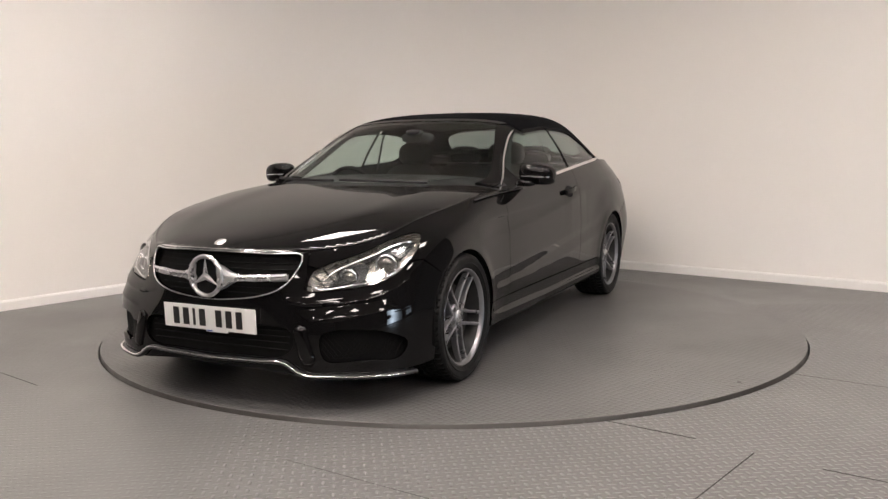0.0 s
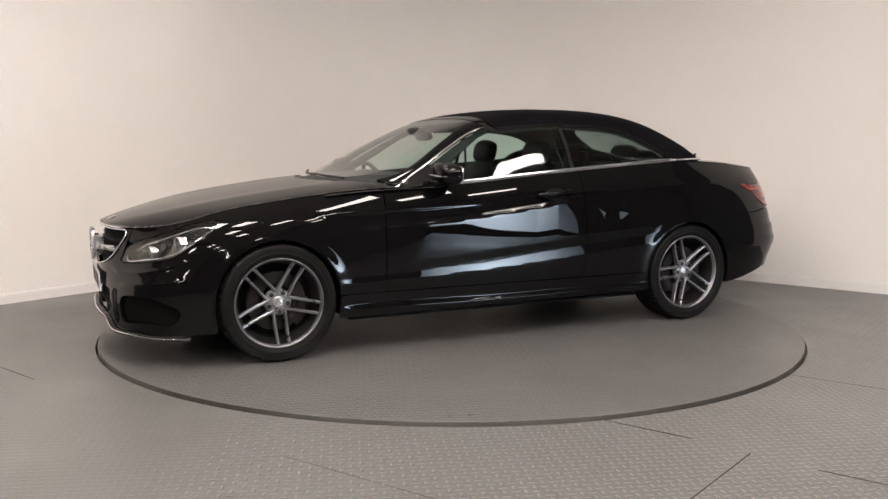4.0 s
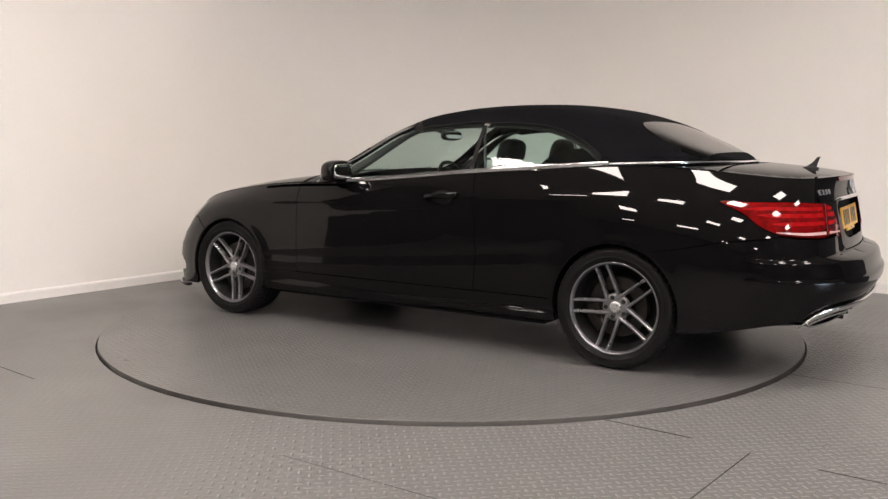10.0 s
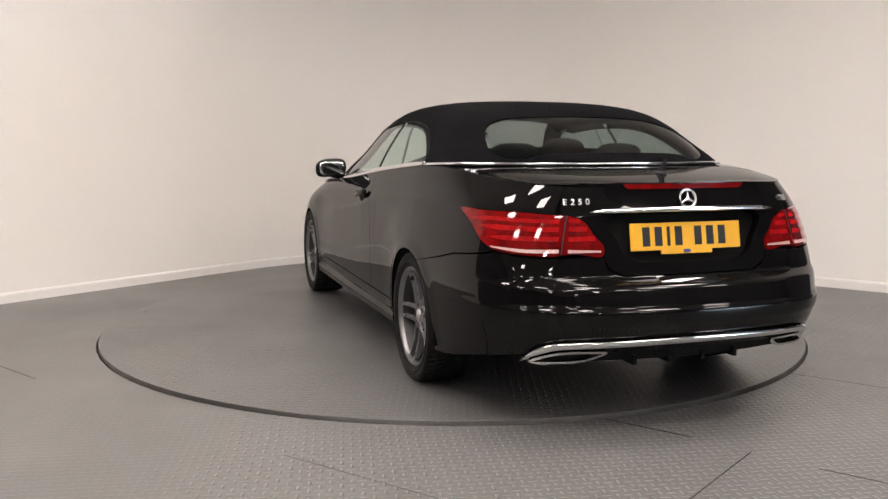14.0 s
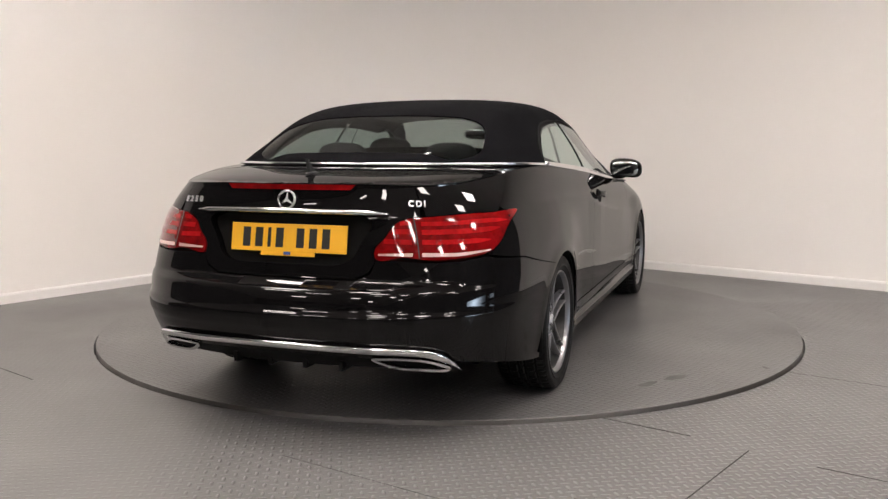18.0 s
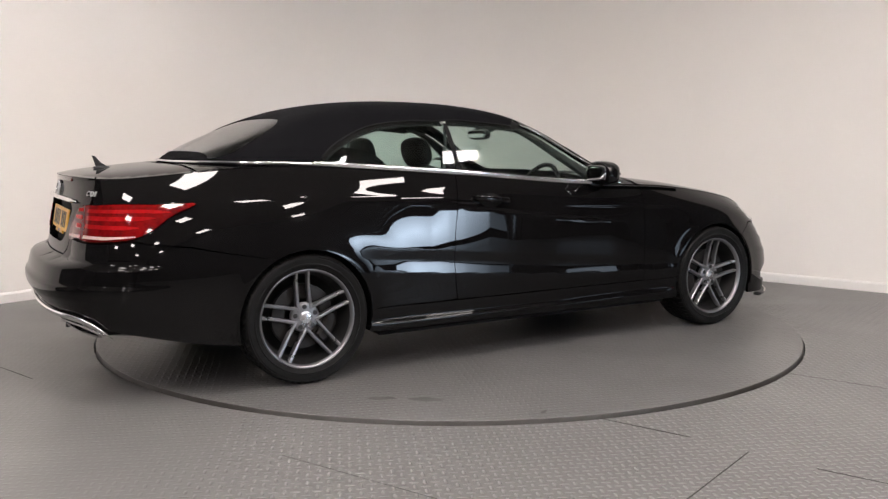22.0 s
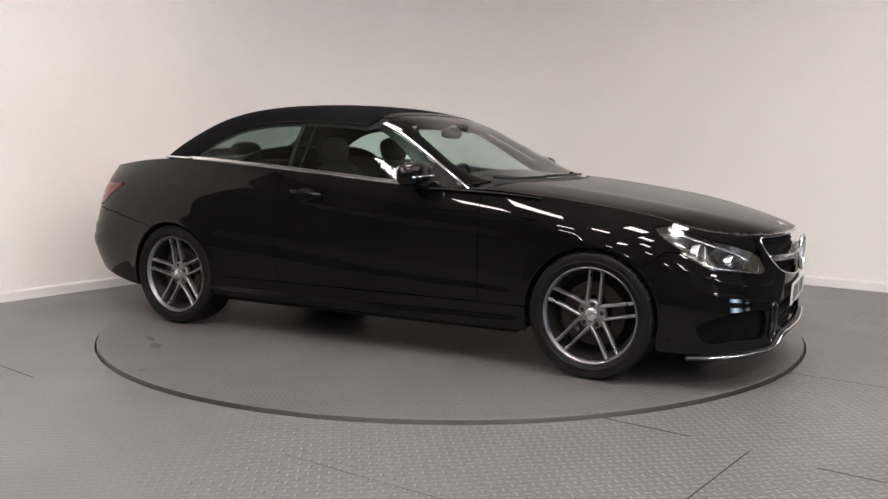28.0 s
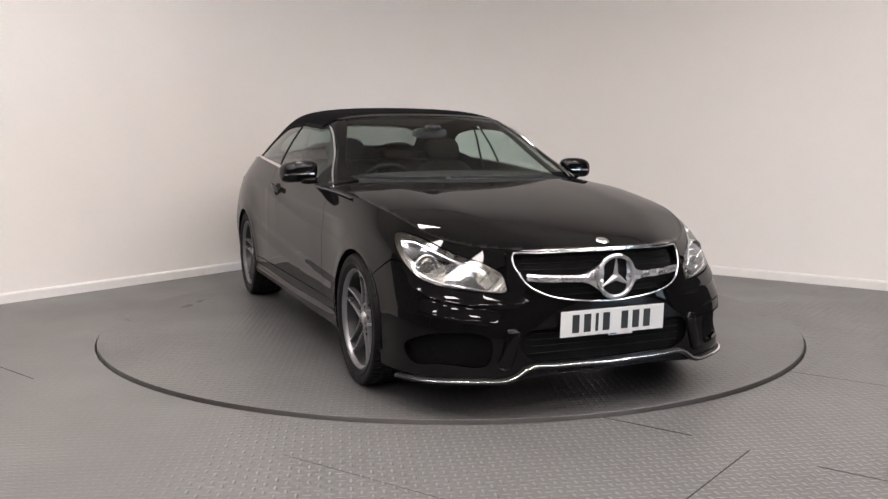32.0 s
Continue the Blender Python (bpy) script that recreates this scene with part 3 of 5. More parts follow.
def smooth_line(points, step=.02, close=False):
    """A smooth curve through outline points."""
    p = np.asarray(points, float)
    if close:
        p = np.vstack([p[-3:], p, p[:4]])
    t = np.concatenate([[0], np.cumsum(np.linalg.norm(np.diff(p, axis=0), axis=1))])
    f = spline(t, p)
    lo, hi = (t[3], t[-4]) if close else (t[0], t[-1])
    return f(np.linspace(lo, hi, max(4, int((hi - lo) / step)), endpoint=not close))


def sheet(name, outline, surf, material, parent, holes=(), step=.03, lift=0.0, flange=.014, label="", mirror=False, centre=(0, 0, .6), sink=None):
    """A panel: the piece of a surface inside an outline, less its holes, with its edges turned in. mirror: the same on the car's other side."""
    outline = dense(outline, step)
    holes = [dense(h, step) for h in holes]
    loops = [outline, *holes]
    lo, hi = outline.min(0), outline.max(0)
    gx, gy = np.meshgrid(np.arange(lo[0] + step / 2, hi[0], step), np.arange(lo[1] + step / 2, hi[1], step))
    gx[1::2] += step / 2
    q = np.stack([gx.ravel(), gy.ravel()], -1)
    q = q[inside(q, outline)]
    for h in holes:
        q = q[~inside(q, h)]
    rim = np.vstack(loops)
    if len(q):
        d = np.concatenate([np.min(np.linalg.norm(c[:, None] - rim[None], axis=2), axis=1) for c in np.array_split(q, 1 + len(q) // 1500)])
        q = q[d > step * .55]
    edges, k = [], 0
    for lp in loops:
        edges += [(k + i, k + (i + 1) % len(lp)) for i in range(len(lp))]
        k += len(lp)
    pts = [Vector(v) for v in np.vstack([rim, q])]
    vs, _, tris, *_ = delaunay_2d_cdt(pts, edges, [], 0, 1e-7)
    v = np.array([tuple(a) for a in vs])
    tris = np.array([t for t in tris if len(t) == 3])
    mid = v[tris].mean(1)
    ok = inside(mid, outline)
    for h in holes:
        ok &= ~inside(mid, h)
    tris = tris[ok]
    a, b = v[:, 0], v[:, 1]
    e = 3e-3
    p = surf(a, b)
    nrm = np.cross(surf(a + e, b) - surf(a - e, b), surf(a, b + e) - surf(a, b - e))
    nrm /= np.maximum(np.linalg.norm(nrm, axis=1, keepdims=True), 1e-12)
    out = ((p - np.array(centre)) * nrm).sum(1)
    if out.sum() < 0:
        nrm = -nrm
    if sink is not None:
        p = p + sink(p)
    p = p + nrm * lift
    f0 = np.cross(p[tris[:, 1]] - p[tris[:, 0]], p[tris[:, 2]] - p[tris[:, 0]])
    if (f0 * nrm[tris[:, 0]]).sum() < 0:
        tris = tris[:, ::-1]
    count = {}
    for t in tris:
        for i in range(3):
            count[(t[i], t[(i + 1) % 3])] = 1
    border = [(i, j) for i, j in count if (j, i) not in count]
    verts, faces = p.tolist(), [tuple(map(int, t)) for t in tris]
    n_top = len(faces)
    if flange:
        turned = {}
        for i in {i for ed in border for i in ed}:
            turned[i] = (len(verts), len(verts) + 1)
            verts += [p[i].tolist(), (p[i] - nrm[i] * flange).tolist()]
        faces += [(turned[i][0], turned[i][1], turned[j][1], turned[j][0]) for i, j in border]
    made = []
    for side in ((1, -1) if mirror else (1,)):
        me = bpy.data.meshes.new(name)
        me.from_pydata([(x, y * side, z) for x, y, z in verts], [], [f if side > 0 else f[::-1] for f in faces])
        me.materials.append(material)
        me.polygons.foreach_set("use_smooth", [i < n_top for i in range(len(faces))])
        loopn = []
        for i, f in enumerate(faces):
            for k in (f if side > 0 else f[::-1]):
                loopn.append((nrm[k][0], nrm[k][1] * side, nrm[k][2]) if i < n_top else (0, 0, 0))
        me.normals_split_custom_set(loopn)
        ob = new(name, me)
        ob.parent = parent
        made.append(tagged(ob, label))
    return made if mirror else made[0]


_gs, _gh = np.linspace(0, TAIL, 1200), np.linspace(0, .82, 60)
_grid = body(_gs[:, None], _gh[None])


def on_side(points, lo=.35, hi=5.5):
    """From (x, z) on the left side to (s, h)."""
    out = []
    sel = (_gs > lo) & (_gs < hi)
    g, ss = _grid[sel], _gs[sel]
    for x, z in points:
        d = (g[..., 0] - x) ** 2 + (g[..., 2] - z) ** 2
        i, j = np.unravel_index(d.argmin(), d.shape)
        s, h = ss[i], _gh[j]
        for _ in range(3):
            p = body(s, h)
            a, b = (body(s + 1e-4, h) - p) / 1e-4, (body(s, h + 1e-4) - p) / 1e-4
            m = np.array([[a[0], b[0]], [a[2], b[2]]])
            if abs(np.linalg.det(m)) > 1e-3:
                ds, dh = np.linalg.solve(m, [x - p[0], z - p[2]])
                s, h = s + np.clip(ds, -.01, .01), float(np.clip(h + np.clip(dh, -.02, .02), 0, .82))
        out.append((s, h))
    return np.array(out)


def shift(points, d):
    """An outline grown (or shrunk, d < 0) by d."""
    p = np.asarray(points, float)
    t = np.roll(p, -1, 0) - np.roll(p, 1, 0)
    n = np.stack([t[:, 1], -t[:, 0]], -1) / np.maximum(np.linalg.norm(t, axis=1, keepdims=True), 1e-9)
    area = np.sum(p[:, 0] * np.roll(p[:, 1], -1) - np.roll(p[:, 0], -1) * p[:, 1])
    return p + n * d * (1 if area > 0 else -1)


# ---------------------------------------------------------------- car materials
PAINT = surface("black_car_paint", (0.0042, 0.0040, 0.0042), rough=0.3, vary=0.2, scale=3, grain=400, coat=0.72, spec=0.0, rough_vary=0.03)
PLASTIC = surface("black_plastic", (0.012, 0.012, 0.013), rough=0.45, vary=0.3, scale=10, grain=200, bump=0.0002)
MATTE = surface("dark_underside", (0.005, 0.005, 0.005), spec=0.2, rough=0.8, vary=0.3)
CHROME = surface("chrome", (0.86, 0.86, 0.87), rough=0.10, metal=1.0, vary=0.06, scale=8, grain=90, rough_vary=0.04)
SATIN = surface("satin_silver", (0.62, 0.62, 0.63), rough=0.28, metal=0.9, vary=0.1, scale=8, grain=120)
FABRIC = surface("soft_top_fabric", (0.0026, 0.0027, 0.0036), rough=0.9, vary=0.3, scale=3.0, grain=500, bump=0.0008, spec=0.06)
GLASS = clear("tinted_glass", (0.70, 0.83, 0.79))
SCREEN = clear("windscreen_glass", (0.80, 0.87, 0.84))
PRIVACY = clear("dark_rear_glass", (0.36, 0.41, 0.40))
LENS = clear("clear_lens", (0.93, 0.94, 0.95))
RED = surface("red_lens", (0.16, 0.003, 0.004), rough=0.10, vary=0.8, scale=15, grain=60, bump=0.0005, spec=0.06, coat=0.9, rough_vary=0.03)
RED_BRIGHT = surface("bright_red_lens", (0.33, 0.007, 0.009), rough=0.10, vary=0.8, scale=13, grain=70, bump=0.0006, spec=0.06, coat=0.9, rough_vary=0.03)
WHITE_LENS = surface("clear_white_lens", (0.58, 0.40, 0.37), rough=0.15, vary=0.2, scale=60, grain=200, coat=1.0)
REFLECTOR = surface("lamp_reflector", (0.42, 0.40, 0.365), rough=0.17, metal=0.85, vary=0.18, scale=14, grain=80, rough_vary=0.08)
TYRE = surface("tyre_rubber", (0.0042, 0.0042, 0.0042), spec=0.22, rough=0.62, vary=0.35, scale=14, grain=150, bump=0.0004)
ALLOY = surface("grey_alloy", (0.25, 0.25, 0.26), rough=0.32, metal=0.75, vary=0.15, scale=14, grain=200)
ALLOY_BRIGHT = surface("machined_alloy", (0.25, 0.25, 0.26), rough=0.36, metal=0.9, vary=0.12, scale=14, grain=200)
BEZEL = surface("lamp_bezel", (0.035, 0.035, 0.035), rough=0.22, metal=0.4, vary=0.5, scale=30, grain=90)
BARREL = surface("wheel_barrel", (0.012, 0.012, 0.012), rough=0.45, vary=0.4, scale=25)
IRON = surface("brake_iron", (0.042, 0.038, 0.036), rough=0.45, metal=0.9, vary=0.3, scale=20)
LEATHER = surface("black_leather", (0.005, 0.005, 0.0052), spec=0.25, rough=0.5, vary=0.25, scale=12, grain=220, bump=0.0006)
DASH = surface("dark_trim", (0.012, 0.012, 0.0125), rough=0.55, vary=0.2, scale=10, grain=200, bump=0.0003)
PLATE_WHITE = surface("white_plate", (0.74, 0.74, 0.72), rough=0.35, vary=0.05, scale=10)
PLATE_YELLOW = surface("yellow_plate", (0.80, 0.42, 0.02), rough=0.35, vary=0.06, scale=10)
INK = surface("plate_black", (0.012, 0.012, 0.012), rough=0.4)
STRIP_BLUE = surface("blue_mark", (0.03, 0.07, 0.30), rough=0.4)
MIRROR = surface("mirror_glass", (0.85, 0.86, 0.88), rough=0.02, metal=1.0, vary=0.0, rough_vary=0.005)

# ---------------------------------------------------------------- the car: x forward, y to its left, z up, from the middle of its wheelbase
car = tagged(new("car"), "glossy black two-door convertible with its fabric roof closed", "car")
AXLE, HUB = 1.38, .319


def arch(x, r, z, a0, a1, n=26):
    """Part of a wheel arch's rim as (x, z); 0 degrees points forward."""
    return [(x + r * math.cos(radians(a)), z + r * math.sin(radians(a))) for a in np.linspace(a0, a1, n)]


def at_x(x, h):
    """s on the side where the body passes x at the level h."""
    s = np.linspace(.5, 5.5, 1500)
    return float(np.interp(-x, -body(s, np.full_like(s, h))[:, 0], s))


FRONT_ARCH = on_side(arch(AXLE, .338, .318, -14, 194))       # from the front foot over the top to the rear foot
REAR_ARCH = on_side(arch(-AXLE, .338, .318, -14, 194))
G = .0028                                                    # half a panel gap

LAMP_F = smooth_line([(1.10, .70), (.98, .755), (.82, .765), (.67, .725), (.555, .688), (.500, .640), (.483, .565), (.484, .515), (.53, .503), (.62, .497), (.74, .492), (.86, .505), (.97, .56), (1.06, .635)], .015, True)
GRILLE = smooth_line([(0, .80), (.2, .80), (.37, .797), (.432, .787), (.444, .74), (.424, .65), (.380, .56), (.31, .505), (.18, .462), (0, .440),
                      (-.18, .462), (-.31, .505), (-.380, .56), (-.424, .65), (-.444, .74), (-.432, .787), (-.37, .797), (-.2, .80)], .015, True)
INLET = smooth_line([(0, .052), (.25, .056), (.37, .066), (.43, .10), (.435, .16), (.40, .215), (.33, .24), (.2, .25), (0, .252),
                     (-.2, .25), (-.33, .24), (-.40, .215), (-.435, .16), (-.43, .10), (-.37, .066), (-.25, .056)], .02, True)
SIDE_INLET = smooth_line([(.590, .060), (.560, .12), (.562, .175), (.62, .200), (.70, .198), (.80, .178), (.89, .138), (.945, .090), (.93, .062), (.80, .050), (.66, .050)], .02, True)

# front bumper: over the nose between the lamps, with its openings
foot = FRONT_ARCH[0]
split = on_side(arch(AXLE, .338, .318, -14, 46, 12))
left = [(.468, .817), (.468, .74), (.476, .62), (.466, .52), (.505, .492), (.62, .486), (.74, .481), (.86, .492), (.975, .546), (1.055, .522), tuple(split[-1])]
left += [tuple(v) for v in split[::-1][1:]]
left += [(foot[0], 0.0)]
whole = left + [(0.0, 0.0)] + [(-a, b) for a, b in left[::-1]]
bumper = sheet("front_bumper", whole, body, PAINT, car, [GRILLE, INLET, SIDE_INLET, SIDE_INLET * (-1, 1)], step=.016)

# front wings
top = [(s, .8185) for s in np.linspace(.475, at_x(.77, .82) - G, 40)]
lamp_over = [tuple(v) for v in shift(LAMP_F, .006)]
i0 = int(np.argmax([v[0] for v in lamp_over]))
i1 = int(np.argmin([abs(v[0] - .53) + abs(v[1] - .67) for v in lamp_over]))
ring_up = (lamp_over[i0:] + lamp_over[:i1 + 1]) if i1 < i0 else lamp_over[i0:i1 + 1]
door_x = .772
# the outline runs: shoulder back to the door, down it, along the sill, over the arch, round the lamp
low = [v for v in lamp_over if v[1] < .64 and v[0] > .955]
sheet("front_wing", top + [tuple(v) for v in on_side([(door_x + .002, z) for z in (.86, .7, .55, .42, .337)])]
      + [tuple(v) for v in on_side(arch(AXLE, .338, .318, 176.5, 46.5, 34))] + [(1.06, .53), (.985, .556)]
      + sorted(low, key=lambda v: v[1]) + [v for v in ring_up if v[1] >= .64] + [(.478, .70), (.475, .76)],
      body, PAINT, car, step=.015, mirror=True)

# doors
door_end = -.53
belt = [(s, .8185) for s in np.linspace(at_x(door_x - .002, .82), at_x(door_end + .002, .82), 40)]
doors = sheet("door", belt + [tuple(v) for v in on_side([(door_end + .002 - .03 * k, z) for k, z in ((0, .95), (.4, .85), (1, .7), (1.2, .55), (.8, .42), (.4, .34))])]
              + [tuple(v) for v in on_side([(x, .34) for x in (-.3, 0, .3, .55)])] + [tuple(v) for v in on_side([(door_x - .002, z) for z in (.34, .42, .55, .7, .86)])],
              body, PAINT, car, step=.015, mirror=True)

# side skirts
sheet("side_skirt", [tuple(v) for v in on_side([(x, .334) for x in np.linspace(1.02, -1.02, 30)])]
      + [tuple(v) for v in on_side(arch(-AXLE, .338, .318, 2, -14, 5))] + [(REAR_ARCH[0][0] - .005, .0), (FRONT_ARCH[-1][0] + .005, .0)]
      + [tuple(v) for v in on_side(arch(AXLE, .338, .318, 194, 178, 5))], body, PAINT, car, step=.012, mirror=True)

# rear quarters
LAMP_R = smooth_line([(4.685, .632), (4.80, .637), (4.95, .640), (5.12, .640), (5.26, .632), (5.37, .616), (5.415, .585), (5.45, .54), (5.485, .502), (5.483, .483), (5.40, .480), (5.28, .478), (5.12, .481), (4.99, .492), (4.88, .53), (4.78, .59)], .015, True)
lamp_r = shift(LAMP_R, .005)
upper = [tuple(v) for v in lamp_r if v[1] > .615 and v[0] < 5.27]
lower = [tuple(v) for v in lamp_r if v[1] <= .615 and v[0] < 4.985]
upper.sort(key=lambda v: -v[0])
lower.sort(key=lambda v: v[0])
quarter = [(s, .8185) for s in np.linspace(at_x(door_end - .002, .82), 5.272, 60)] + [(5.272, .72)] + upper + lower
rear_split = on_side(arch(-AXLE, .338, .318, 117, 2, 34))
quarter += [(4.93, .478), (4.72, .452)] + [tuple(v) for v in rear_split] + [tuple(v) for v in on_side([(-1.0, .34), (-.8, .34), (-.6, .34)])]
quarter += [tuple(v) for v in on_side([(door_end - .002 - .03 * k, z) for k, z in ((.4, .345), (.8, .42), (1.2, .55), (1, .7), (.4, .85), (0, .95))])]
sheet("rear_quarter", quarter, body, PAINT, car, step=.015, mirror=True)

# rear bumper
r_foot = REAR_ARCH[-1]
left = [(TAIL, .398), (5.56, .40), (5.50, .425), (5.478, .472), (5.40, .472), (5.28, .468), (5.12, .471), (4.99, .482), (4.935, .472), (4.72, .446)]
left += [tuple(v) for v in on_side(arch(-AXLE, .338, .318, 117.6, 194, 14))] + [(r_foot[0], 0.0)]
EXHAUST = smooth_line([(5.47, .034), (5.43, .043), (5.36, .045), (5.29, .040), (5.23, .024), (5.175, .0), (5.135, -.030), (5.16, -.043), (5.23, -.046), (5.31, -.045), (5.38, -.036), (5.43, -.012)], .012, True)
whole = left + [(TAIL, 0.0)] + [(2 * TAIL - a, b) for a, b in left[:0:-1]]
rear_bumper = sheet("rear_bumper", whole, body, PAINT, car, step=.016)

# boot lid: its upright face with the recess for the plate, and its top
RECESS = smooth_line([(5.50, .605), (5.535, .54), (5.575, .475), (5.62, .455), (5.75, .45), (TAIL, .449), (2 * TAIL - 5.75, .45), (2 * TAIL - 5.62, .455), (2 * TAIL - 5.575, .475), (2 * TAIL - 5.535, .54), (2 * TAIL - 5.50, .605),
                      (2 * TAIL - 5.53, .628), (2 * TAIL - 5.7, .632), (TAIL, .633), (5.7, .632), (5.53, .628)], .015, True)
inner = [tuple(v) for v in lamp_r if v[0] > 5.276]
inner.sort(key=lambda v: (v[1] < .56, v[0] if v[1] >= .56 else 9 - v[1]))
left = [(TAIL, .8185), (5.278, .8185), (5.278, .70)] + [v for v in inner if v[1] > .48 and v[0] > 5.28] + [(5.483, .465), (5.505, .432), (5.56, .406), (TAIL, .404)]
boot = sheet("boot_lid", left[:-1] + [(TAIL, .404)] + [(2 * TAIL - a, b) for a, b in left[-2:0:-1]], body, PAINT, car, [RECESS], step=.016)
sheet("plate_recess", shift(RECESS, .008), body, PAINT, boot, step=.03, lift=-.052, flange=-.048)


def boot_top(x, y):
    return lid(x, y, False)


def rim_line(x0, x1, inset=.004):
    """The shoulder's edge from above between two places along the car, left side, front to back."""
    s = np.linspace(0, TAIL, 900)
    e = CURVES[4](s)
    e = e[(e[:, 0] <= x0) & (e[:, 0] >= x1)]
    d = np.gradient(e[:, :2], axis=0)
    n = np.stack([d[:, 1], -d[:, 0]], -1) / np.linalg.norm(d, axis=1, keepdims=True)
    return [tuple(v) for v in (e[:, :2] + n * inset)[::4]]


e = rim_line(-1.86, -2.5)
sheet("boot_top", [(-1.86 - .02, 0)] + [(-1.862, .5)] + e + [(-2.336, 0)] + [(a, -b) for a, b in e[::-1]] + [(-1.862, -.5)], boot_top, PAINT, boot, step=.03)
e = rim_line(-.9, -1.855)
sheet("rear_deck", e + [(a, -b) for a, b in e[::-1]], boot_top, PAINT, car, step=.04, flange=.01)

# bonnet and the plastic cowl behind it
e = rim_line(2.3, .74)
bonnet = sheet("bonnet", [(2.178, 0)] + [v for v in e if v[1] > .03] + [(.80, .70), (.90, .50), (.97, .25), (.99, 0), (.97, -.25), (.90, -.50), (.80, -.70)] + [(a, -b) for a, b in e[::-1] if b > .03], lid, PAINT, car, step=.017)
e = rim_line(1.1, .45, .03)
sheet("cowl", e + [(a, -b) for a, b in e[::-1]], lid, PLASTIC, car, step=.05, lift=-.012, flange=0, label="black plastic scuttle below the windscreen")


# ---------------------------------------------------------------- glass and soft top: domain (x, w * 0.8)
def roof(x, v):
    return house(x, v / .8)


def by_z(points):
    """(x, z) on the left glass side to the domain."""
    out = []
    w = np.linspace(0, 1, 400)
    for x, z in points:
        zz = house(np.full(400, x), w)[:, 2]
        out.append((x, float(np.interp(z, zz, w)) * .8))
    return out


def by_y(points):
    out = []
    w = np.linspace(0, 1, 400)
    for x, y in points:
        yy = house(np.full(400, x), w)[:, 1]
        q = float(np.interp(-abs(y), -yy, w))
        out.append((x, (q if y >= 0 else 2 - q) * .8))
    return out


GLASS_TOP = [(-.05, 1.238), (-.10, 1.245), (-.166, 1.250), (-.336, 1.262), (-.478, 1.266)]
QUARTER_TOP = [(-.508, 1.264), (-.62, 1.263), (-.78, 1.254), (-.90, 1.238), (-1.0, 1.210), (-1.09, 1.170), (-1.17, 1.126), (-1.235, 1.076)]
along = lambda x0, x1, w=.012, n=14: [(x, w) for x in np.linspace(x0, x1, n)]
GLASS_FRONT = [(.545, .03), (.54, .165), (.44, .262), (.34, .342), (.25, .393), (.18, .428), (.10, .449), (.03, .455)]
sheet("door_glass", GLASS_FRONT + by_z(GLASS_TOP) + along(-.478, .53), roof, GLASS, car, step=.05, flange=.004, lift=-.004, label="green-tinted side window", mirror=True)
sheet("quarter_glass", by_z(QUARTER_TOP) + along(-1.235, -.508), roof, GLASS, car, step=.05, flange=.004, lift=-.004, label="green-tinted rear side window", mirror=True)
sheet("mirror_sail", [(.40, .012), (.44, .11), (.548, .165), (.62, .085), (.69, .012)], roof, PLASTIC, car, step=.04, flange=.006, mirror=True)
sheet("window_post", by_z([(-.480, 1.264), (-.506, 1.264)]) + [(-.506, .012), (-.480, .012)], roof, MATTE, car, step=.04, flange=.004, lift=-.001, mirror=True)

PILLAR = [(.70, .02), (.62, .10), (.53, .215), (.44, .295), (.34, .365), (.25, .415), (.18, .45), (.10, .47), (.03, .475)]   # chrome line
SCREEN_EDGE = [(.745, .19), (.66, .255), (.54, .340), (.44, .418), (.34, .487), (.25, .540), (.18, .572), (.10, .59), (.055, .595)]
base = by_y([(.86 - .17 * (y / .64) ** 2, y) for y in np.linspace(.60, -.60, 22)])
other = lambda line: [(x, 1.6 - v) for x, v in line]
sheet("windscreen", SCREEN_EDGE[1:] + [(.052, .7), (.05, .8), (.052, .9)] + other(SCREEN_EDGE)[:0:-1] + base[::-1], roof, SCREEN, car, step=.05, flange=.005, lift=-.002, label="clear laminated windscreen")
sheet("windscreen_pillar", PILLAR + SCREEN_EDGE[::-1], roof, PAINT, car, step=.03, mirror=True)
inner_line = [(x - .055 - .11 * k, max(v - .045 * k, .012)) for (x, v), k in zip(PILLAR[1:], np.linspace(1, .25, 8))]
sheet("inner_pillar", [(x - .004, v) for x, v in PILLAR[1:]] + inner_line[::-1], roof, DASH, car, step=.03, lift=-.024, flange=.02, label="dark padded trim inside the windscreen pillar", mirror=True)
sheet("header_rail", [(.048, .595), (.048, .8), (.048, 1.005), (-.005, 1.04), (-.005, .8), (-.005, .56)], roof, PAINT, car, step=.03)

rim_top = by_z([(x, z + .018) for x, z in GLASS_TOP]) + by_z([(x - .012, z + .016) for x, z in QUARTER_TOP])
half_top = [(-.008, .56), (-.012, .51)] + rim_top + [(-1.268, .012)] + along(-1.30, -1.822, .006, 26)
REAR_GLASS = by_y([(-1.725, y) for y in np.linspace(.46, -.46, 9)] + [(-1.66, -.545), (-1.55, -.56), (-1.45, -.535), (-1.37, -.47), (-1.33, -.38), (-1.318, -.2), (-1.315, 0), (-1.318, .2), (-1.33, .38), (-1.37, .47), (-1.45, .535), (-1.55, .56), (-1.66, .545)])
sheet("soft_top", half_top + other(half_top)[::-1], roof, FABRIC, car, [REAR_GLASS], step=.035, flange=.012, label="dark blue-black fabric roof, closed")
sheet("rear_window", shift(REAR_GLASS, -.004), roof, PRIVACY, car, step=.05, flange=.003, lift=-.003, label="heated glass rear window")

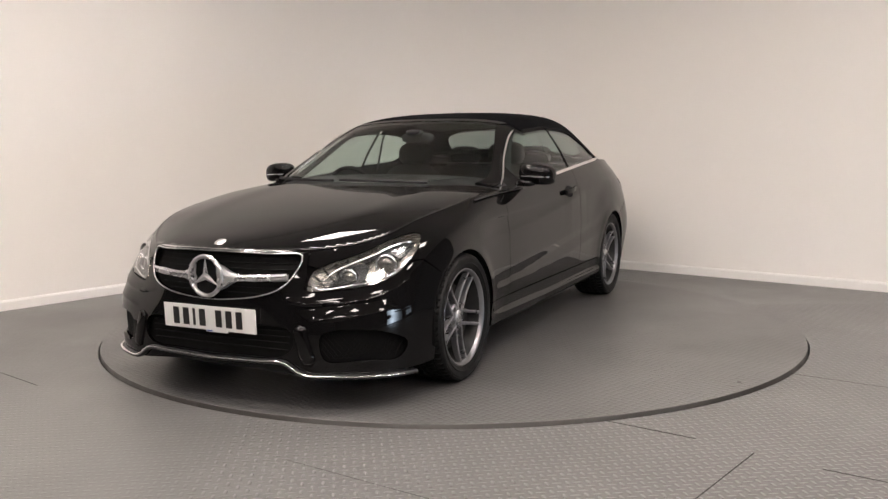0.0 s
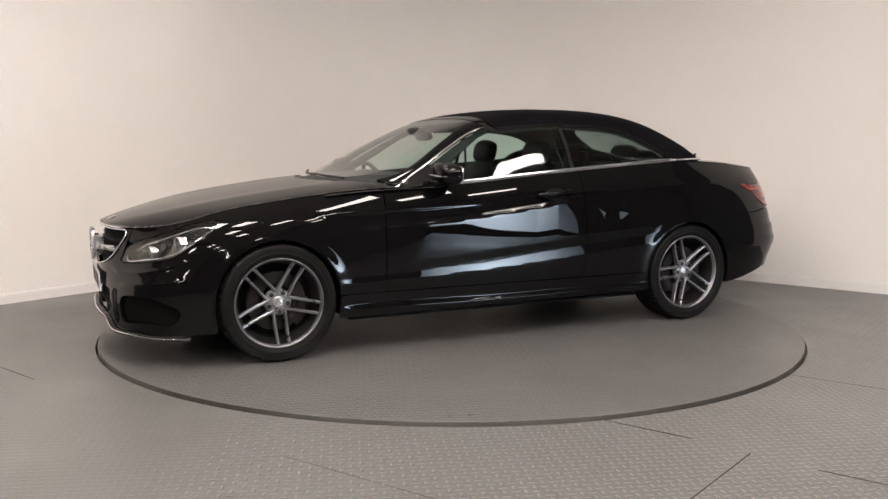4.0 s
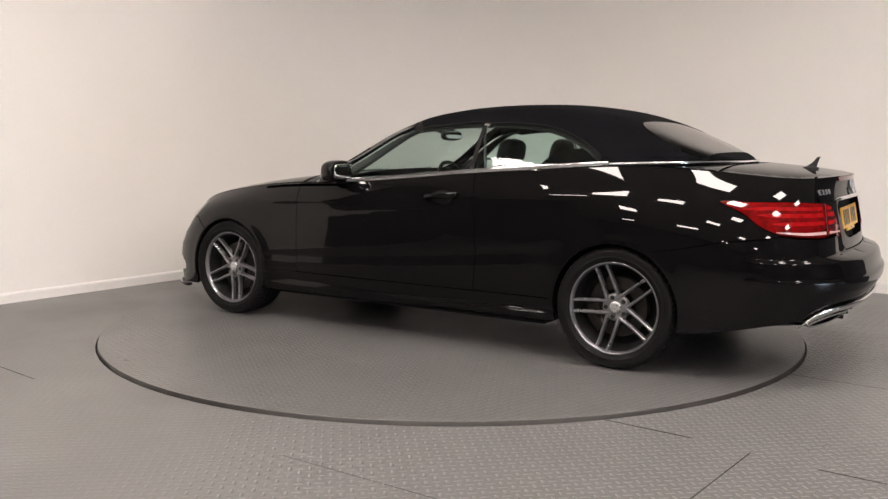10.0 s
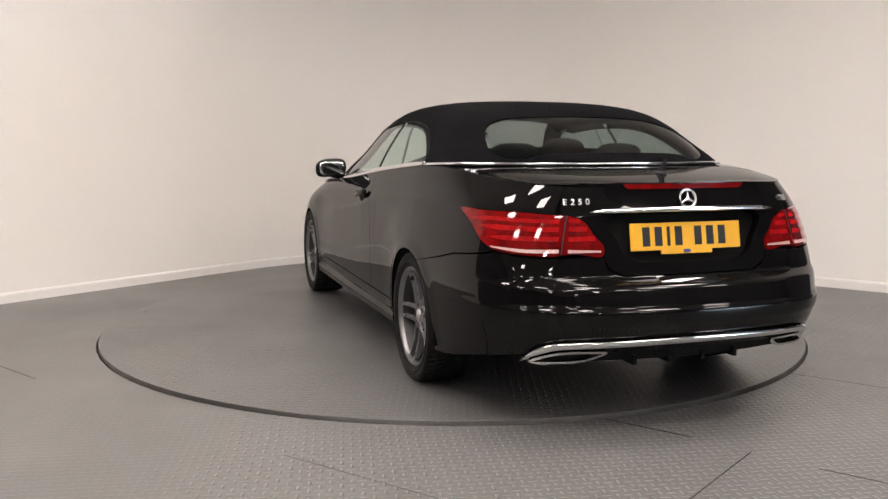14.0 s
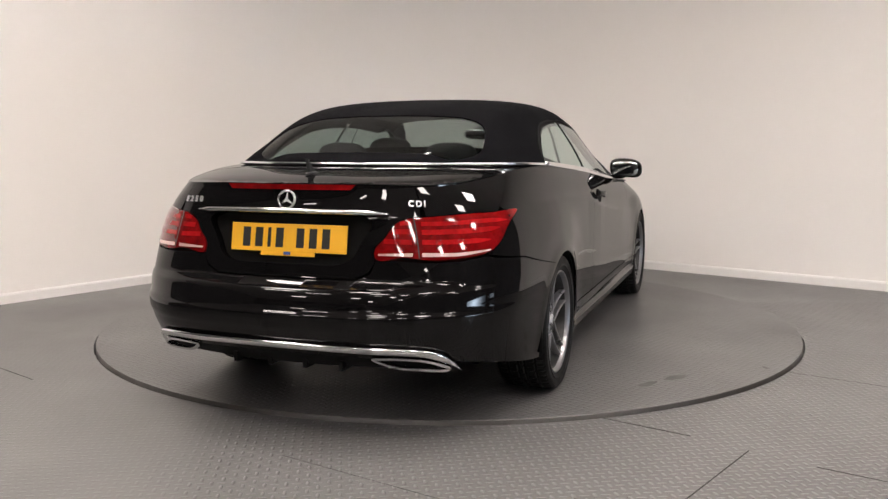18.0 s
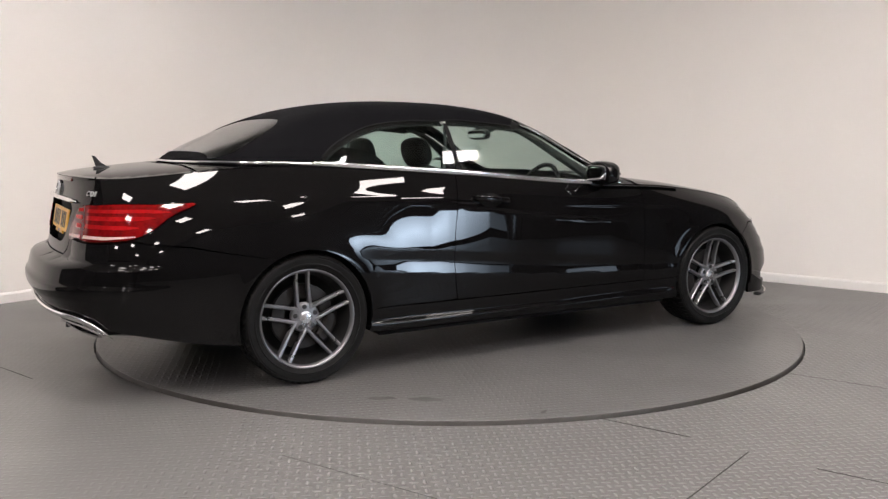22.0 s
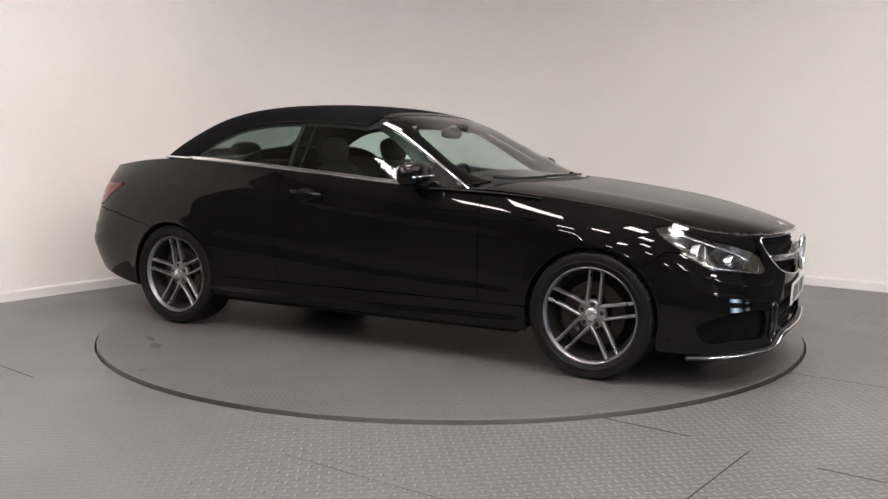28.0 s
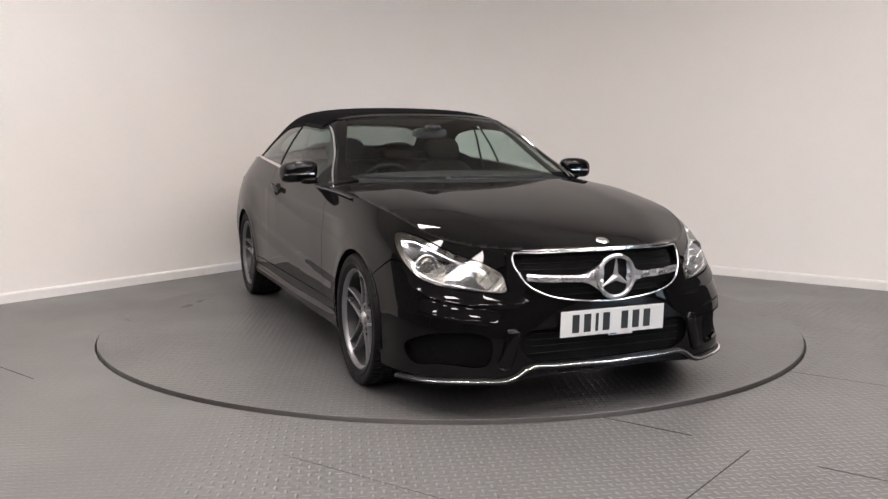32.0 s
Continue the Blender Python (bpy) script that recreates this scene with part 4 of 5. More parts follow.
# dark inner shell behind the panel gaps and openings, with cut-outs for the wheels
arch_f, arch_r = on_side(arch(AXLE, .362, .318, -10, 190, 24)), on_side(arch(-AXLE, .362, .318, -10, 190, 24))
shell = [(0, .80)] + [(s, .80) for s in np.linspace(.2, TAIL, 40)] + [(TAIL, .0), (arch_r[-1][0], 0)] + [tuple(v) for v in arch_r[::-1]] + [(arch_r[0][0], 0), (arch_f[-1][0], 0)] + [tuple(v) for v in arch_f[::-1]] + [(arch_f[0][0], 0), (0, 0)]
sheet("body_shell", shell, body, MATTE, car, step=.06, lift=-.045, flange=0, mirror=True)
bm = bmesh.new()
box(bm, -1.80, 1.95, -.62, .62, .19, .21, .005)
box(bm, -2.30, -1.78, -.62, .62, .285, .30, .005)
box(bm, -.98, .98, -.84, .84, .185, .205, .005)
part("floor_pan", bm, MATTE, car)


# ---------------------------------------------------------------- running lines on a surface
def on(surf, points, lift=0.0, centre=(0, 0, .6)):
    """Places on a surface, lifted off it, with the surface's normals there."""
    q = np.asarray(points, float)
    a, b, e = q[:, 0], q[:, 1], 1e-3
    p = surf(a, b)
    n = np.cross(surf(a + e, b) - surf(a - e, b), surf(a, b + e) - surf(a, b - e))
    n /= np.linalg.norm(n, axis=1, keepdims=True)
    n *= np.sign(((p - np.array(centre)) * n).sum(1))[:, None]
    return p + n * lift, n


def strip(name, surf, points, width, height, material, parent, lift=.004, label="", mirror=False, close=False, taper=False):
    """A bar along a line on a surface: width across it, height off it."""
    p, n = on(surf, points, lift)
    made = []
    for side in ((1, -1) if mirror else (1,)):
        bm = bmesh.new()
        q, u = p * (1, side, 1), n * (1, side, 1)
        if close:
            q, u = np.vstack([q, q[:2]]), np.vstack([u, u[:2]])
        sweep(bm, q.tolist(), width, height, u.tolist(), taper)
        made.append(part(name, bm, material, parent, label, smooth=True))
    return made


# ---------------------------------------------------------------- wheels
def tyre_mesh(bm):
    steps = 180
    prof = [(.237, -.100), (.246, -.109), (.262, -.1160), (.264, -.1185), (.269, -.1185), (.271, -.1165), (.292, -.118), (.300, -.1160), (.302, -.1175), (.305, -.1150), (.310, -.110)]
    tread = [(-.098, 1), (-.074, 1), (-.070, 0), (-.060, 0), (-.056, 2), (-.024, 2), (-.020, 0), (-.010, 0), (-.006, 2), (.006, 2), (.010, 0), (.020, 0), (.024, 2), (.056, 2), (.060, 0), (.070, 0), (.074, 1), (.098, 1)]
    rings = []
    for i in range(steps):
        a = 2 * math.pi * i / steps
        c, s = math.cos(a), math.sin(a)
        ring = [(r, y) for r, y in prof]
        for y, kind in tread:
            r = .3195
            if kind == 0 or (kind == 1 and i % 3 == 0) or (kind == 2 and (i + int(y * 60)) % 5 == 0):
                r = .3135
            ring.append((r - .004 * (abs(y) / .1) ** 4, y))
        ring += [(r, -y) for r, y in prof[::-1]]
        rings.append([bm.verts.new((r * c, y, r * s)) for r, y in ring])
    for i in range(steps):
        a, b = rings[i], rings[(i + 1) % steps]
        for j in range(len(a) - 1):
            bm.faces.new((a[j], a[j + 1], b[j + 1], b[j]))
    bmesh.ops.recalc_face_normals(bm, faces=bm.faces)


def spoke_mesh(bm):
    """A pair of straight bars from the hub to the rim, pointing along +z."""
    for side in (-1, 1):
        rows = []
        for r, off, w, face, deep in ((.034, .0330, .0170, .0690, .030), (.060, .0325, .0150, .0735, .034), (.13, .0310, .0140, .076, .032), (.185, .0305, .0140, .083, .030), (.230, .0305, .0160, .093, .026)):
            x = side * off
            rows.append([bm.verts.new(v) for v in ((x - w / 2, face - .004, r), (x - w / 2 + .004, face, r), (x + w / 2 - .004, face, r), (x + w / 2, face - .004, r), (x + w / 2 + .001, face - deep, r), (x - w / 2 - .001, face - deep, r))])
        for a, b in zip(rows, rows[1:]):
            for j in range(6):
                bm.faces.new((a[j], a[(j + 1) % 6], b[(j + 1) % 6], b[j]))
        bm.faces.new(rows[0])
        bm.faces.new(rows[-1][::-1])
    bmesh.ops.recalc_face_normals(bm, faces=bm.faces)


def wheel(x, side, caliper_at, phase):
    """A wheel standing on the turntable; its own y points outward."""
    bm = bmesh.new()
    lathe(bm, [(.2365, .090), (.2400, .098), (.2420, .105), (.2395, .109), (.2350, .107), (.2290, .098), (.2250, .087)], 96)
    root = part("wheel", bm, ALLOY_BRIGHT, car, "grey alloy wheel with five twin spokes", smooth=True)
    root.matrix_basis = pose(x, side * .775, HUB, 0, 0, 0 if side > 0 else 180)
    bm = bmesh.new()
    tyre_mesh(bm)
    part("tyre", bm, TYRE, root, "black low-profile tyre", smooth=False)
    bm = bmesh.new()
    lathe(bm, [(.2252, .087), (.215, .050), (.206, .0), (.195, -.035), (.05, -.045)], 64)
    part("barrel", bm, BARREL, root, "dark inside of the wheel", smooth=True)
    first_spoke = None
    for i in range(5):
        m = pose(0, 0, 0, 0, 72 * i + phase, 0)
        if first_spoke is None:
            bm = bmesh.new()
            spoke_mesh(bm)
            first_spoke = part("spoke", bm, ALLOY, root, "pair of straight grey spokes")
            first_spoke.matrix_basis = m
        else:
            k = first_spoke.copy()
            scene.collection.objects.link(k)
            k.matrix_basis = m
    bm = bmesh.new()
    lathe(bm, [(0, .069), (.040, .069), (.066, .067), (.073, .062), (.075, .045), (.066, .03)], 60)
    part("hub", bm, ALLOY, root, "", smooth=True)
    bm = bmesh.new()
    lathe(bm, [(0, .079), (.022, .0785), (.029, .076), (.0325, .070), (.0325, .055)], 40)
    part("centre_cap", bm, SATIN, root, "bright round centre cap", smooth=True)
    for i in range(5):
        bm = bmesh.new()
        a = radians(72 * i + 90 - phase)
        bmesh.ops.create_cone(bm, segments=14, radius1=.0120, radius2=.0120, depth=.006, cap_ends=True, matrix=Matrix.Translation((math.cos(a) * .0535, .0665, math.sin(a) * .0535)) @ Matrix.Rotation(radians(90), 4, "X"))
        part("bolt", bm, INK, root, "dark recessed wheel bolt")
    bm = bmesh.new()
    lathe(bm, [(.085, .012), (.085, .026), (.095, .030), (.158, .030), (.160, .022), (.160, .004), (.085, .004)], 64)
    part("brake_disc", bm, IRON, root, "bare metal brake disc")
    bm = bmesh.new()
    arc = [radians(caliper_at - 28 + 56 * k / 9) for k in range(10)]
    sweep(bm, [(.142 * math.cos(a), .022, .142 * math.sin(a)) for a in arc], .050, .072, [(math.cos(a), 0, math.sin(a)) for a in arc])
    part("brake_caliper", bm, IRON, root, "grey brake caliper", smooth=False)
    return root


for x in (AXLE, -AXLE):
    for side in (1, -1):
        wheel(x, side, 205 if (x > 0) == (side > 0) else 335, {(1, 1): 42, (-1, 1): 20, (1, -1): -6, (-1, -1): 5}[(1 if x > 0 else -1, side)])
        bm = bmesh.new()
        rows = []
        for i in range(25):
            a = radians(-12 + 204 * i / 24)
            rows.append([bm.verts.new((x + .350 * math.cos(a), side * y, .318 + .350 * math.sin(a))) for y in (.885, .52)])
        for a, b in zip(rows, rows[1:]):
            bm.faces.new((a[0], a[1], b[1], b[0]))
        bm.faces.new([r[1] for r in rows])
        part("wheel_arch_liner", bm, MATTE, car, "black felt wheel arch liner")

# ---------------------------------------------------------------- nose
def lifted(surf, d):
    """The same surface moved d outward along the car, for things set in or on it."""
    return lambda a, b: on(surf, np.stack([np.ravel(a), np.ravel(b)], -1), d)[0].reshape(np.shape(a) + (3,))


sheet("grille_mesh", shift(GRILLE, .004), body, MATTE, bumper, lift=-.034, flange=0, step=.04, label="black grille backing")
for h in (.50, .545, .685, .73, .77):
    half = float(np.interp(h, [.44, .47, .505, .56, .65, .74, .80], [.02, .20, .295, .36, .40, .42, .40]))
    strip("grille_fin", body, [(s, h) for s in np.linspace(-half, half, 30)], .005, .009, MATTE, bumper, lift=-.029)
strip("grille_frame", body, GRILLE, .0068, .010, CHROME, bumper, lift=.003, label="chrome frame round the grille", close=True)
strip("bonnet_trim", body, [(s, .8135) for s in np.linspace(-.40, .40, 40)], .008, .008, CHROME, bumper, lift=.004, label="thin chrome strip on the bonnet's leading edge", taper=True)
bm = bmesh.new()
for side in (-1, 1):
    rows = []
    for k in np.linspace(0, 1, 22):
        s = .055 + .335 * k
        tall = .0145 + .042 * math.exp(-((s - .055) / .050) ** 2)
        mid = .612 + .010 * k
        p, n = on(body, [(side * s, mid)], .010 + .012 * math.exp(-((s - .055) / .06) ** 2))
        q, out = Vector(p[0]), Vector(n[0])
        rows.append([bm.verts.new(q + v) for v in (Vector((0, 0, tall)) - out * .03, Vector((0, 0, tall)), Vector((0, 0, tall * .25)) + out * .006, Vector((0, 0, -tall * .1)) - out * .002, Vector((0, 0, -tall * .3)) + out * .005, Vector((0, 0, -tall)), Vector((0, 0, -tall)) - out * .03)])
    for a, b in zip(rows, rows[1:]):
        for j in range(6):
            bm.faces.new((a[j], a[j + 1], b[j + 1], b[j]))
    bm.faces.new(rows[-1])
bmesh.ops.recalc_face_normals(bm, faces=bm.faces)
part("grille_bar", bm, SATIN, bumper, "wide satin silver bar flaring to the emblem")


def star(name, centre, radius, thick, parent, backing=None, turn=None):
    """A three-armed star in a ring, lying in the y-z plane."""
    m = Matrix.Translation(centre) @ (turn if turn is not None else Matrix())
    bm = bmesh.new()
    n1, n2 = 56, 12
    rings = []
    for i in range(n1):
        a = 2 * math.pi * i / n1
        rings.append([bm.verts.new(m @ Vector((thick * math.sin(b) * 1.1, (radius + thick * math.cos(b)) * math.cos(a), (radius + thick * math.cos(b)) * math.sin(a)))) for b in (2 * math.pi * j / n2 for j in range(n2))])
    for i in range(n1):
        a, b = rings[i], rings[(i + 1) % n1]
        for j in range(n2):
            bm.faces.new((a[j], a[(j + 1) % n2], b[(j + 1) % n2], b[j]))
    top, bot = bm.verts.new(m @ Vector((thick * 1.3, 0, 0))), bm.verts.new(m @ Vector((-thick, 0, 0)))
    outer, notch = [], []
    for i in range(3):
        a = radians(90 + 120 * i)
        outer.append(bm.verts.new(m @ Vector((0, radius * math.cos(a), radius * math.sin(a)))))
        a += radians(60)
        notch.append(bm.verts.new(m @ Vector((0, radius * .20 * math.cos(a), radius * .20 * math.sin(a)))))
    for i in range(3):
        for c in (top, bot):
            bm.faces.new((c, outer[i], notch[i]))
            bm.faces.new((c, notch[i], outer[(i + 1) % 3]))
    bmesh.ops.recalc_face_normals(bm, faces=bm.faces)
    ob = part(name, bm, SATIN, parent, "chrome three-armed emblem in a ring")
    if backing:
        bm = bmesh.new()
        bmesh.ops.create_circle(bm, cap_ends=True, segments=40, radius=radius, matrix=m @ Matrix.Translation((-thick * 1.2, 0, 0)) @ Matrix.Rotation(radians(90), 4, "Y"))
        part("emblem_back", bm, backing, ob, "dark disc behind the emblem")
    return ob


star("emblem", (2.238, 0, .592), .088, .0095, bumper, MATTE)
bm = bmesh.new()
lathe(bm, [(0, .006), (.018, .006), (.026, .003), (.029, 0)], 30, "Z")
hood_at = lid(2.13, 0.0)
bmesh.ops.transform(bm, matrix=Matrix.Translation(hood_at) @ Matrix.Rotation(radians(22), 4, "Y"), verts=bm.verts)
part("bonnet_badge", bm, CHROME, bonnet, "small round chrome badge", smooth=True)


def plate(name, centre, front, material, strip_colour, tilt, label):
    """A number plate with dark bars for its characters."""
    m = Matrix.Translation(centre) @ Matrix.Rotation(0 if front else math.pi, 4, "Z") @ Matrix.Rotation(radians(tilt), 4, "Y")
    bm = bmesh.new()
    box(bm, 0, .006, -.26, .26, -.0555, .0555, .002, m)
    root = part(name, bm, material, car, label)
    y = -.205
    for i in range(7):
        bm = bmesh.new()
        w = .034 if i != 2 else .014
        if i == 4:
            y += .036
        box(bm, .006, .0075, y, y + w, -.039, .039, 0, m)
        part("bar", bm, INK, root, "dark upright bar")
        y += w + .023
    bm = bmesh.new()
    box(bm, -.002, .0055, -.02 if front else -.12, .10 if front else .12, -.072 if not front else -.064, -.052, .001, m)
    s = part("dealer_strip", bm, strip_colour, root, "narrow strip below the plate")
    bm = bmesh.new()
    box(bm, .0056, .0066, -.016, .016, -.068 if not front else -.061, -.0555, 0, m)
    part("mark", bm, STRIP_BLUE, s, "small blue mark")
    return root


plate("front_plate", (2.222, 0, .40), True, PLATE_WHITE, PLATE_WHITE, 3, "white plate with dark bars")
plate("rear_plate", (-2.345, 0, .783), False, PLATE_YELLOW, PLATE_YELLOW, -10, "yellow plate with dark bars")

# splitter with its chrome edge
edge = smooth_line([(.99, -.012), (.86, -.008), (.72, .0), (.60, .004), (.52, .006), (.465, .022), (.42, .042), (.30, .043), (.15, .037), (0, .034)], .02)
edge = np.vstack([edge, edge[-2::-1] * (-1, 1)])
strip("splitter", body, edge - (0, .004), .020, .045, PLASTIC, bumper, lift=.000, label="black splitter along the bumper's foot")
strip("splitter_trim", body, edge, .0085, .012, CHROME, bumper, lift=.019, label="chrome trim along the splitter", taper=True)
for side in (1, -1):
    inlet = SIDE_INLET * (side, 1)
    sheet("side_inlet", shift(inlet, .004), body, MATTE, bumper, lift=-.034, flange=0, step=.04, label="black mesh air inlet")
    # crossed wires of the mesh
    bm = bmesh.new()
    box_s, box_h = (np.abs(inlet[:, 0]).min(), np.abs(inlet[:, 0]).max()), (inlet[:, 1].min(), inlet[:, 1].max())
    for slope in (-1, 1):
        for c in np.arange(box_s[0] - .2, box_s[1] + .2, .022):
            run = np.array([(side * (c + slope * (h - box_h[0]) * .9), h) for h in np.linspace(box_h[0], box_h[1], 22)])
            run = run[inside(run, inlet)]
            if len(run) > 3:
                q, up = on(body, run, -.026)
                sweep(bm, q.tolist(), .0035, .004, up.tolist())
    part("inlet_mesh", bm, MATTE, bumper, "black diamond mesh in the side inlet")
    # upright blade beside the lower inlet
    strip("inlet_blade", body, smooth_line([(side * .452, .245), (side * .468, .18), (side * .498, .10), (side * .535, .035)], .02), .060, .022, PAINT, bumper, lift=.002, label="gloss black upright blade", taper=True)
for h in (.09, .125, .16, .195, .225):
    strip("inlet_fin", body, [(s, h) for s in np.linspace(-.40, .40, 30)], .005, .010, MATTE, bumper, lift=-.028)
sheet("inlet_backing", shift(INLET, .004), body, MATTE, bumper, lift=-.036, flange=0, step=.05)

# headlamps
for side in (1, -1):
    out = LAMP_F * (side, 1)
    lamp = sheet("headlamp", out, body, REFLECTOR, car, lift=-.045, flange=-.040, step=.03, label="clear headlamp with two projectors in bright housing")
    sheet("lens_cover", shift(out, -.001), body, LENS, lamp, lift=.001, flange=.003, step=.03, label="clear plastic cover")
    dark = smooth_line([(side * a, b) for a, b in ((.74, .515), (.62, .517), (.565, .53), (.59, .56), (.61, .61), (.60, .645), (.70, .675), (.745, .63), (.725, .57))], .02, True)
    sheet("inner_bezel", dark, body, BEZEL, lamp, lift=-.026, flange=.01, step=.04)
    dark = smooth_line([(side * a, b) for a, b in ((1.05, .672), (.98, .725), (.88, .742), (.74, .715), (.72, .69), (.80, .685), (.885, .67), (.925, .615), (.98, .625))], .02, True)
    sheet("outer_bezel", dark, body, BEZEL, lamp, lift=-.026, flange=.01, step=.04)
    for a, b, r in ((.835, .615, .050), (.655, .588, .040)):
        p, n = on(body, [(side * a, b)], -.032)
        d = (Vector((1, side * .25, 0))).normalized()
        m = Matrix.Translation(p[0]) @ d.to_track_quat("Z", "Y").to_matrix().to_4x4()
        bm = bmesh.new()
        lathe(bm, [(r, -.02), (r, .012), (r * .92, .018), (r * .80, .012), (r * .76, -.01)], 36, "Z")
        bmesh.ops.transform(bm, matrix=m, verts=bm.verts)
        ring = part("projector_ring", bm, CHROME, lamp, "chrome projector ring", smooth=True)
        bm = bmesh.new()
        blob(bm, (0, 0, 0), (r * 1.5, r * 1.5, .03), 2.0, (24, 12))
        bmesh.ops.transform(bm, matrix=m, verts=bm.verts)
        part("projector_lens", bm, REFLECTOR, ring, "round projector lens", smooth=True)
    for k in range(5):
        strip("reflector_rib", body, [(side * (.505 + .017 * k + .05 * q), .515 + .12 * q) for q in np.linspace(0, 1, 6)], .0035, .012, REFLECTOR, lamp, lift=-.036)
    strip("light_guide", body, smooth_line([(side * a, b) for a, b in ((1.05, .678), (.96, .715), (.84, .722), (.72, .695), (.62, .655), (.555, .60))], .02), .009, .008, CHROME, lamp, lift=-.012, label="bright daytime light strip", taper=True)
    strip("lamp_brow", body, smooth_line([(side * a, b) for a, b in ((.96, .575), (.86, .525), (.74, .513), (.62, .515), (.52, .525), (.505, .58))], .02), .007, .008, CHROME, lamp, lift=-.010, taper=True)

# ---------------------------------------------------------------- tail
for side in (1, -1):
    at = (lambda q: np.asarray(q, float)) if side > 0 else (lambda q: np.stack([2 * TAIL - np.asarray(q, float)[:, 0], np.asarray(q, float)[:, 1]], -1))
    lamp = sheet("tail_lamp", at(LAMP_R), body, RED, car, lift=.004, flange=.03, step=.03, label="red tail lamp with a pale lower band")
    # three curved light bands, each in two pieces, over a dark ground
    for h0, h1, tall, start in ((.608, .604, .017, 4.80), (.574, .572, .019, 4.87), (.536, .537, .017, 4.95)):
        for a, b in ((start, 5.285), (5.328, 5.448 - .95 * (h0 - .536))):
            ss = np.linspace(a, b, 14)
            fat = tall * .5 * np.clip(np.minimum((ss - a) / .10 + .25, 1), .2, 1) if a < 5 else np.full(14, tall * .5)
            mid = h0 + (h1 - h0) * (ss - a) / (b - a) - .010 * np.clip((5.0 - ss) / .2, 0, 1) ** 2 * (h0 > .6)
            band = list(zip(ss, mid - fat)) + list(zip(ss[::-1], (mid + fat)[::-1]))
            sheet("lamp_band", at(band), body, RED_BRIGHT, lamp, lift=.0058, flange=.0025, step=.02, label="bright red light band")
    for a, b in ((4.965, 5.285), (5.325, 5.470)):
        ss = np.linspace(a, b, 16)
        low = .4875 + .012 * np.clip((5.12 - ss) / .16, 0, 1)
        band = list(zip(ss, low)) + list(zip(ss[::-1], (low + np.interp(ss, [4.965, 5.1, 5.3, 5.47], [.004, .011, .013, .006]))[::-1]))
        sheet("lamp_foot", at(band), body, WHITE_LENS, lamp, lift=.0068, flange=.003, step=.02, label="pale indicator band")
    gap = [(5.294, .482), (5.299, .482), (5.320, .629), (5.314, .629)]
    sheet("lamp_split", at(gap), body, INK, lamp, lift=.007, flange=0, step=.02)
    # exhaust trim
    outer = at(shift(EXHAUST, .004))
    ex = sheet("exhaust_trim", outer, body, CHROME, rear_bumper, [shift(outer, -.018)], lift=.020, flange=.05, step=.02, label="chrome exhaust surround")
    sheet("exhaust_mouth", shift(outer, -.012), body, MATTE, ex, lift=-.004, flange=0, step=.03)

strip("boot_handle", body, [(s, .640 + .004 * (1 - abs(s - TAIL) / .44)) for s in np.linspace(5.425, 2 * TAIL - 5.425, 60)], .019, .020, CHROME, boot, lift=.012, label="chrome strip above the plate", taper=True)
line = smooth_line([(5.080, -.042), (5.125, -.004), (5.185, .040), (5.25, .070), (5.34, .084), (5.50, .090), (5.65, .094), (TAIL, .096)], .02)
line = np.vstack([line, np.stack([2 * TAIL - line[-2::-1, 0], line[-2::-1, 1]], -1)])
strip("bumper_trim", body, line, .033, .018, CHROME, rear_bumper, lift=.012, label="chrome strip along the rear bumper", taper=True)
brake = [(s, .774) for s in np.linspace(TAIL - .275, TAIL + .275, 20)] + [(s, .813) for s in np.linspace(TAIL + .300, TAIL - .300, 20)]
sheet("brake_light", brake, body, RED, boot, lift=.005, flange=.006, step=.03, label="high red brake light strip")
p, n = on(body, [(TAIL, .705)], .010)
star("boot_emblem", tuple(p[0]), .036, .0046, boot, None, Matrix.Rotation(math.pi, 4, "Z") @ Matrix.Rotation(radians(-12), 4, "Y"))


def lettering(signs, s_mid, h, size):
    """Raised chrome letters on the boot lid, one by one, each at its distance from the middle."""
    for sign, off in signs:
        cu = bpy.data.curves.new("letter", "FONT")
        cu.body, cu.size, cu.extrude, cu.align_x, cu.align_y, cu.offset = sign, size, .0025, "CENTER", "CENTER", .0006
        tmp = new("letter", cu)
        me = bpy.data.meshes.new_from_object(tmp)
        bpy.data.objects.remove(tmp)
        q, n = on(body, [(s_mid + off, h)], .003)
        nn = Vector(n[0])
        right = Vector((0, 0, 1)).cross(nn).normalized()
        m = Matrix((right, nn.cross(right), nn)).transposed().to_4x4()
        m.translation = Vector(q[0])
        me.transform(m)
        me.materials.append(SATIN)
        ob = new("letter", me)
        ob.parent = boot


lettering((("E", -.066), ("2", -.026), ("5", .011), ("0", .047)), 5.365, .698, .034)
lettering((("C", -.034), ("D", .004), ("I", .034)), 2 * TAIL - 5.285, .698, .034)

bm = bmesh.new()
rows = []
for y in np.linspace(-.60, .60, 25):
    dx = .10 * (abs(y) / .6) ** 2
    rows.append([bm.verts.new(v) for v in ((-2.40 + dx, y, .345), (-2.37 + dx, y, .285), (-2.20 + dx, y, .262), (-2.0, y, .26))])
for a, b in zip(rows, rows[1:]):
    for j in range(3):
        bm.faces.new((a[j], a[j + 1], b[j + 1], b[j]))
diff = part("diffuser", bm, MATTE, rear_bumper, "black rear diffuser", smooth=False)
for y in (-.24, -.08, .08, .24):
    bm = bmesh.new()
    box(bm, -2.38, -2.12, y - .010, y + .010, .268, .31, .004)
    part("fin", bm, MATTE, diff)

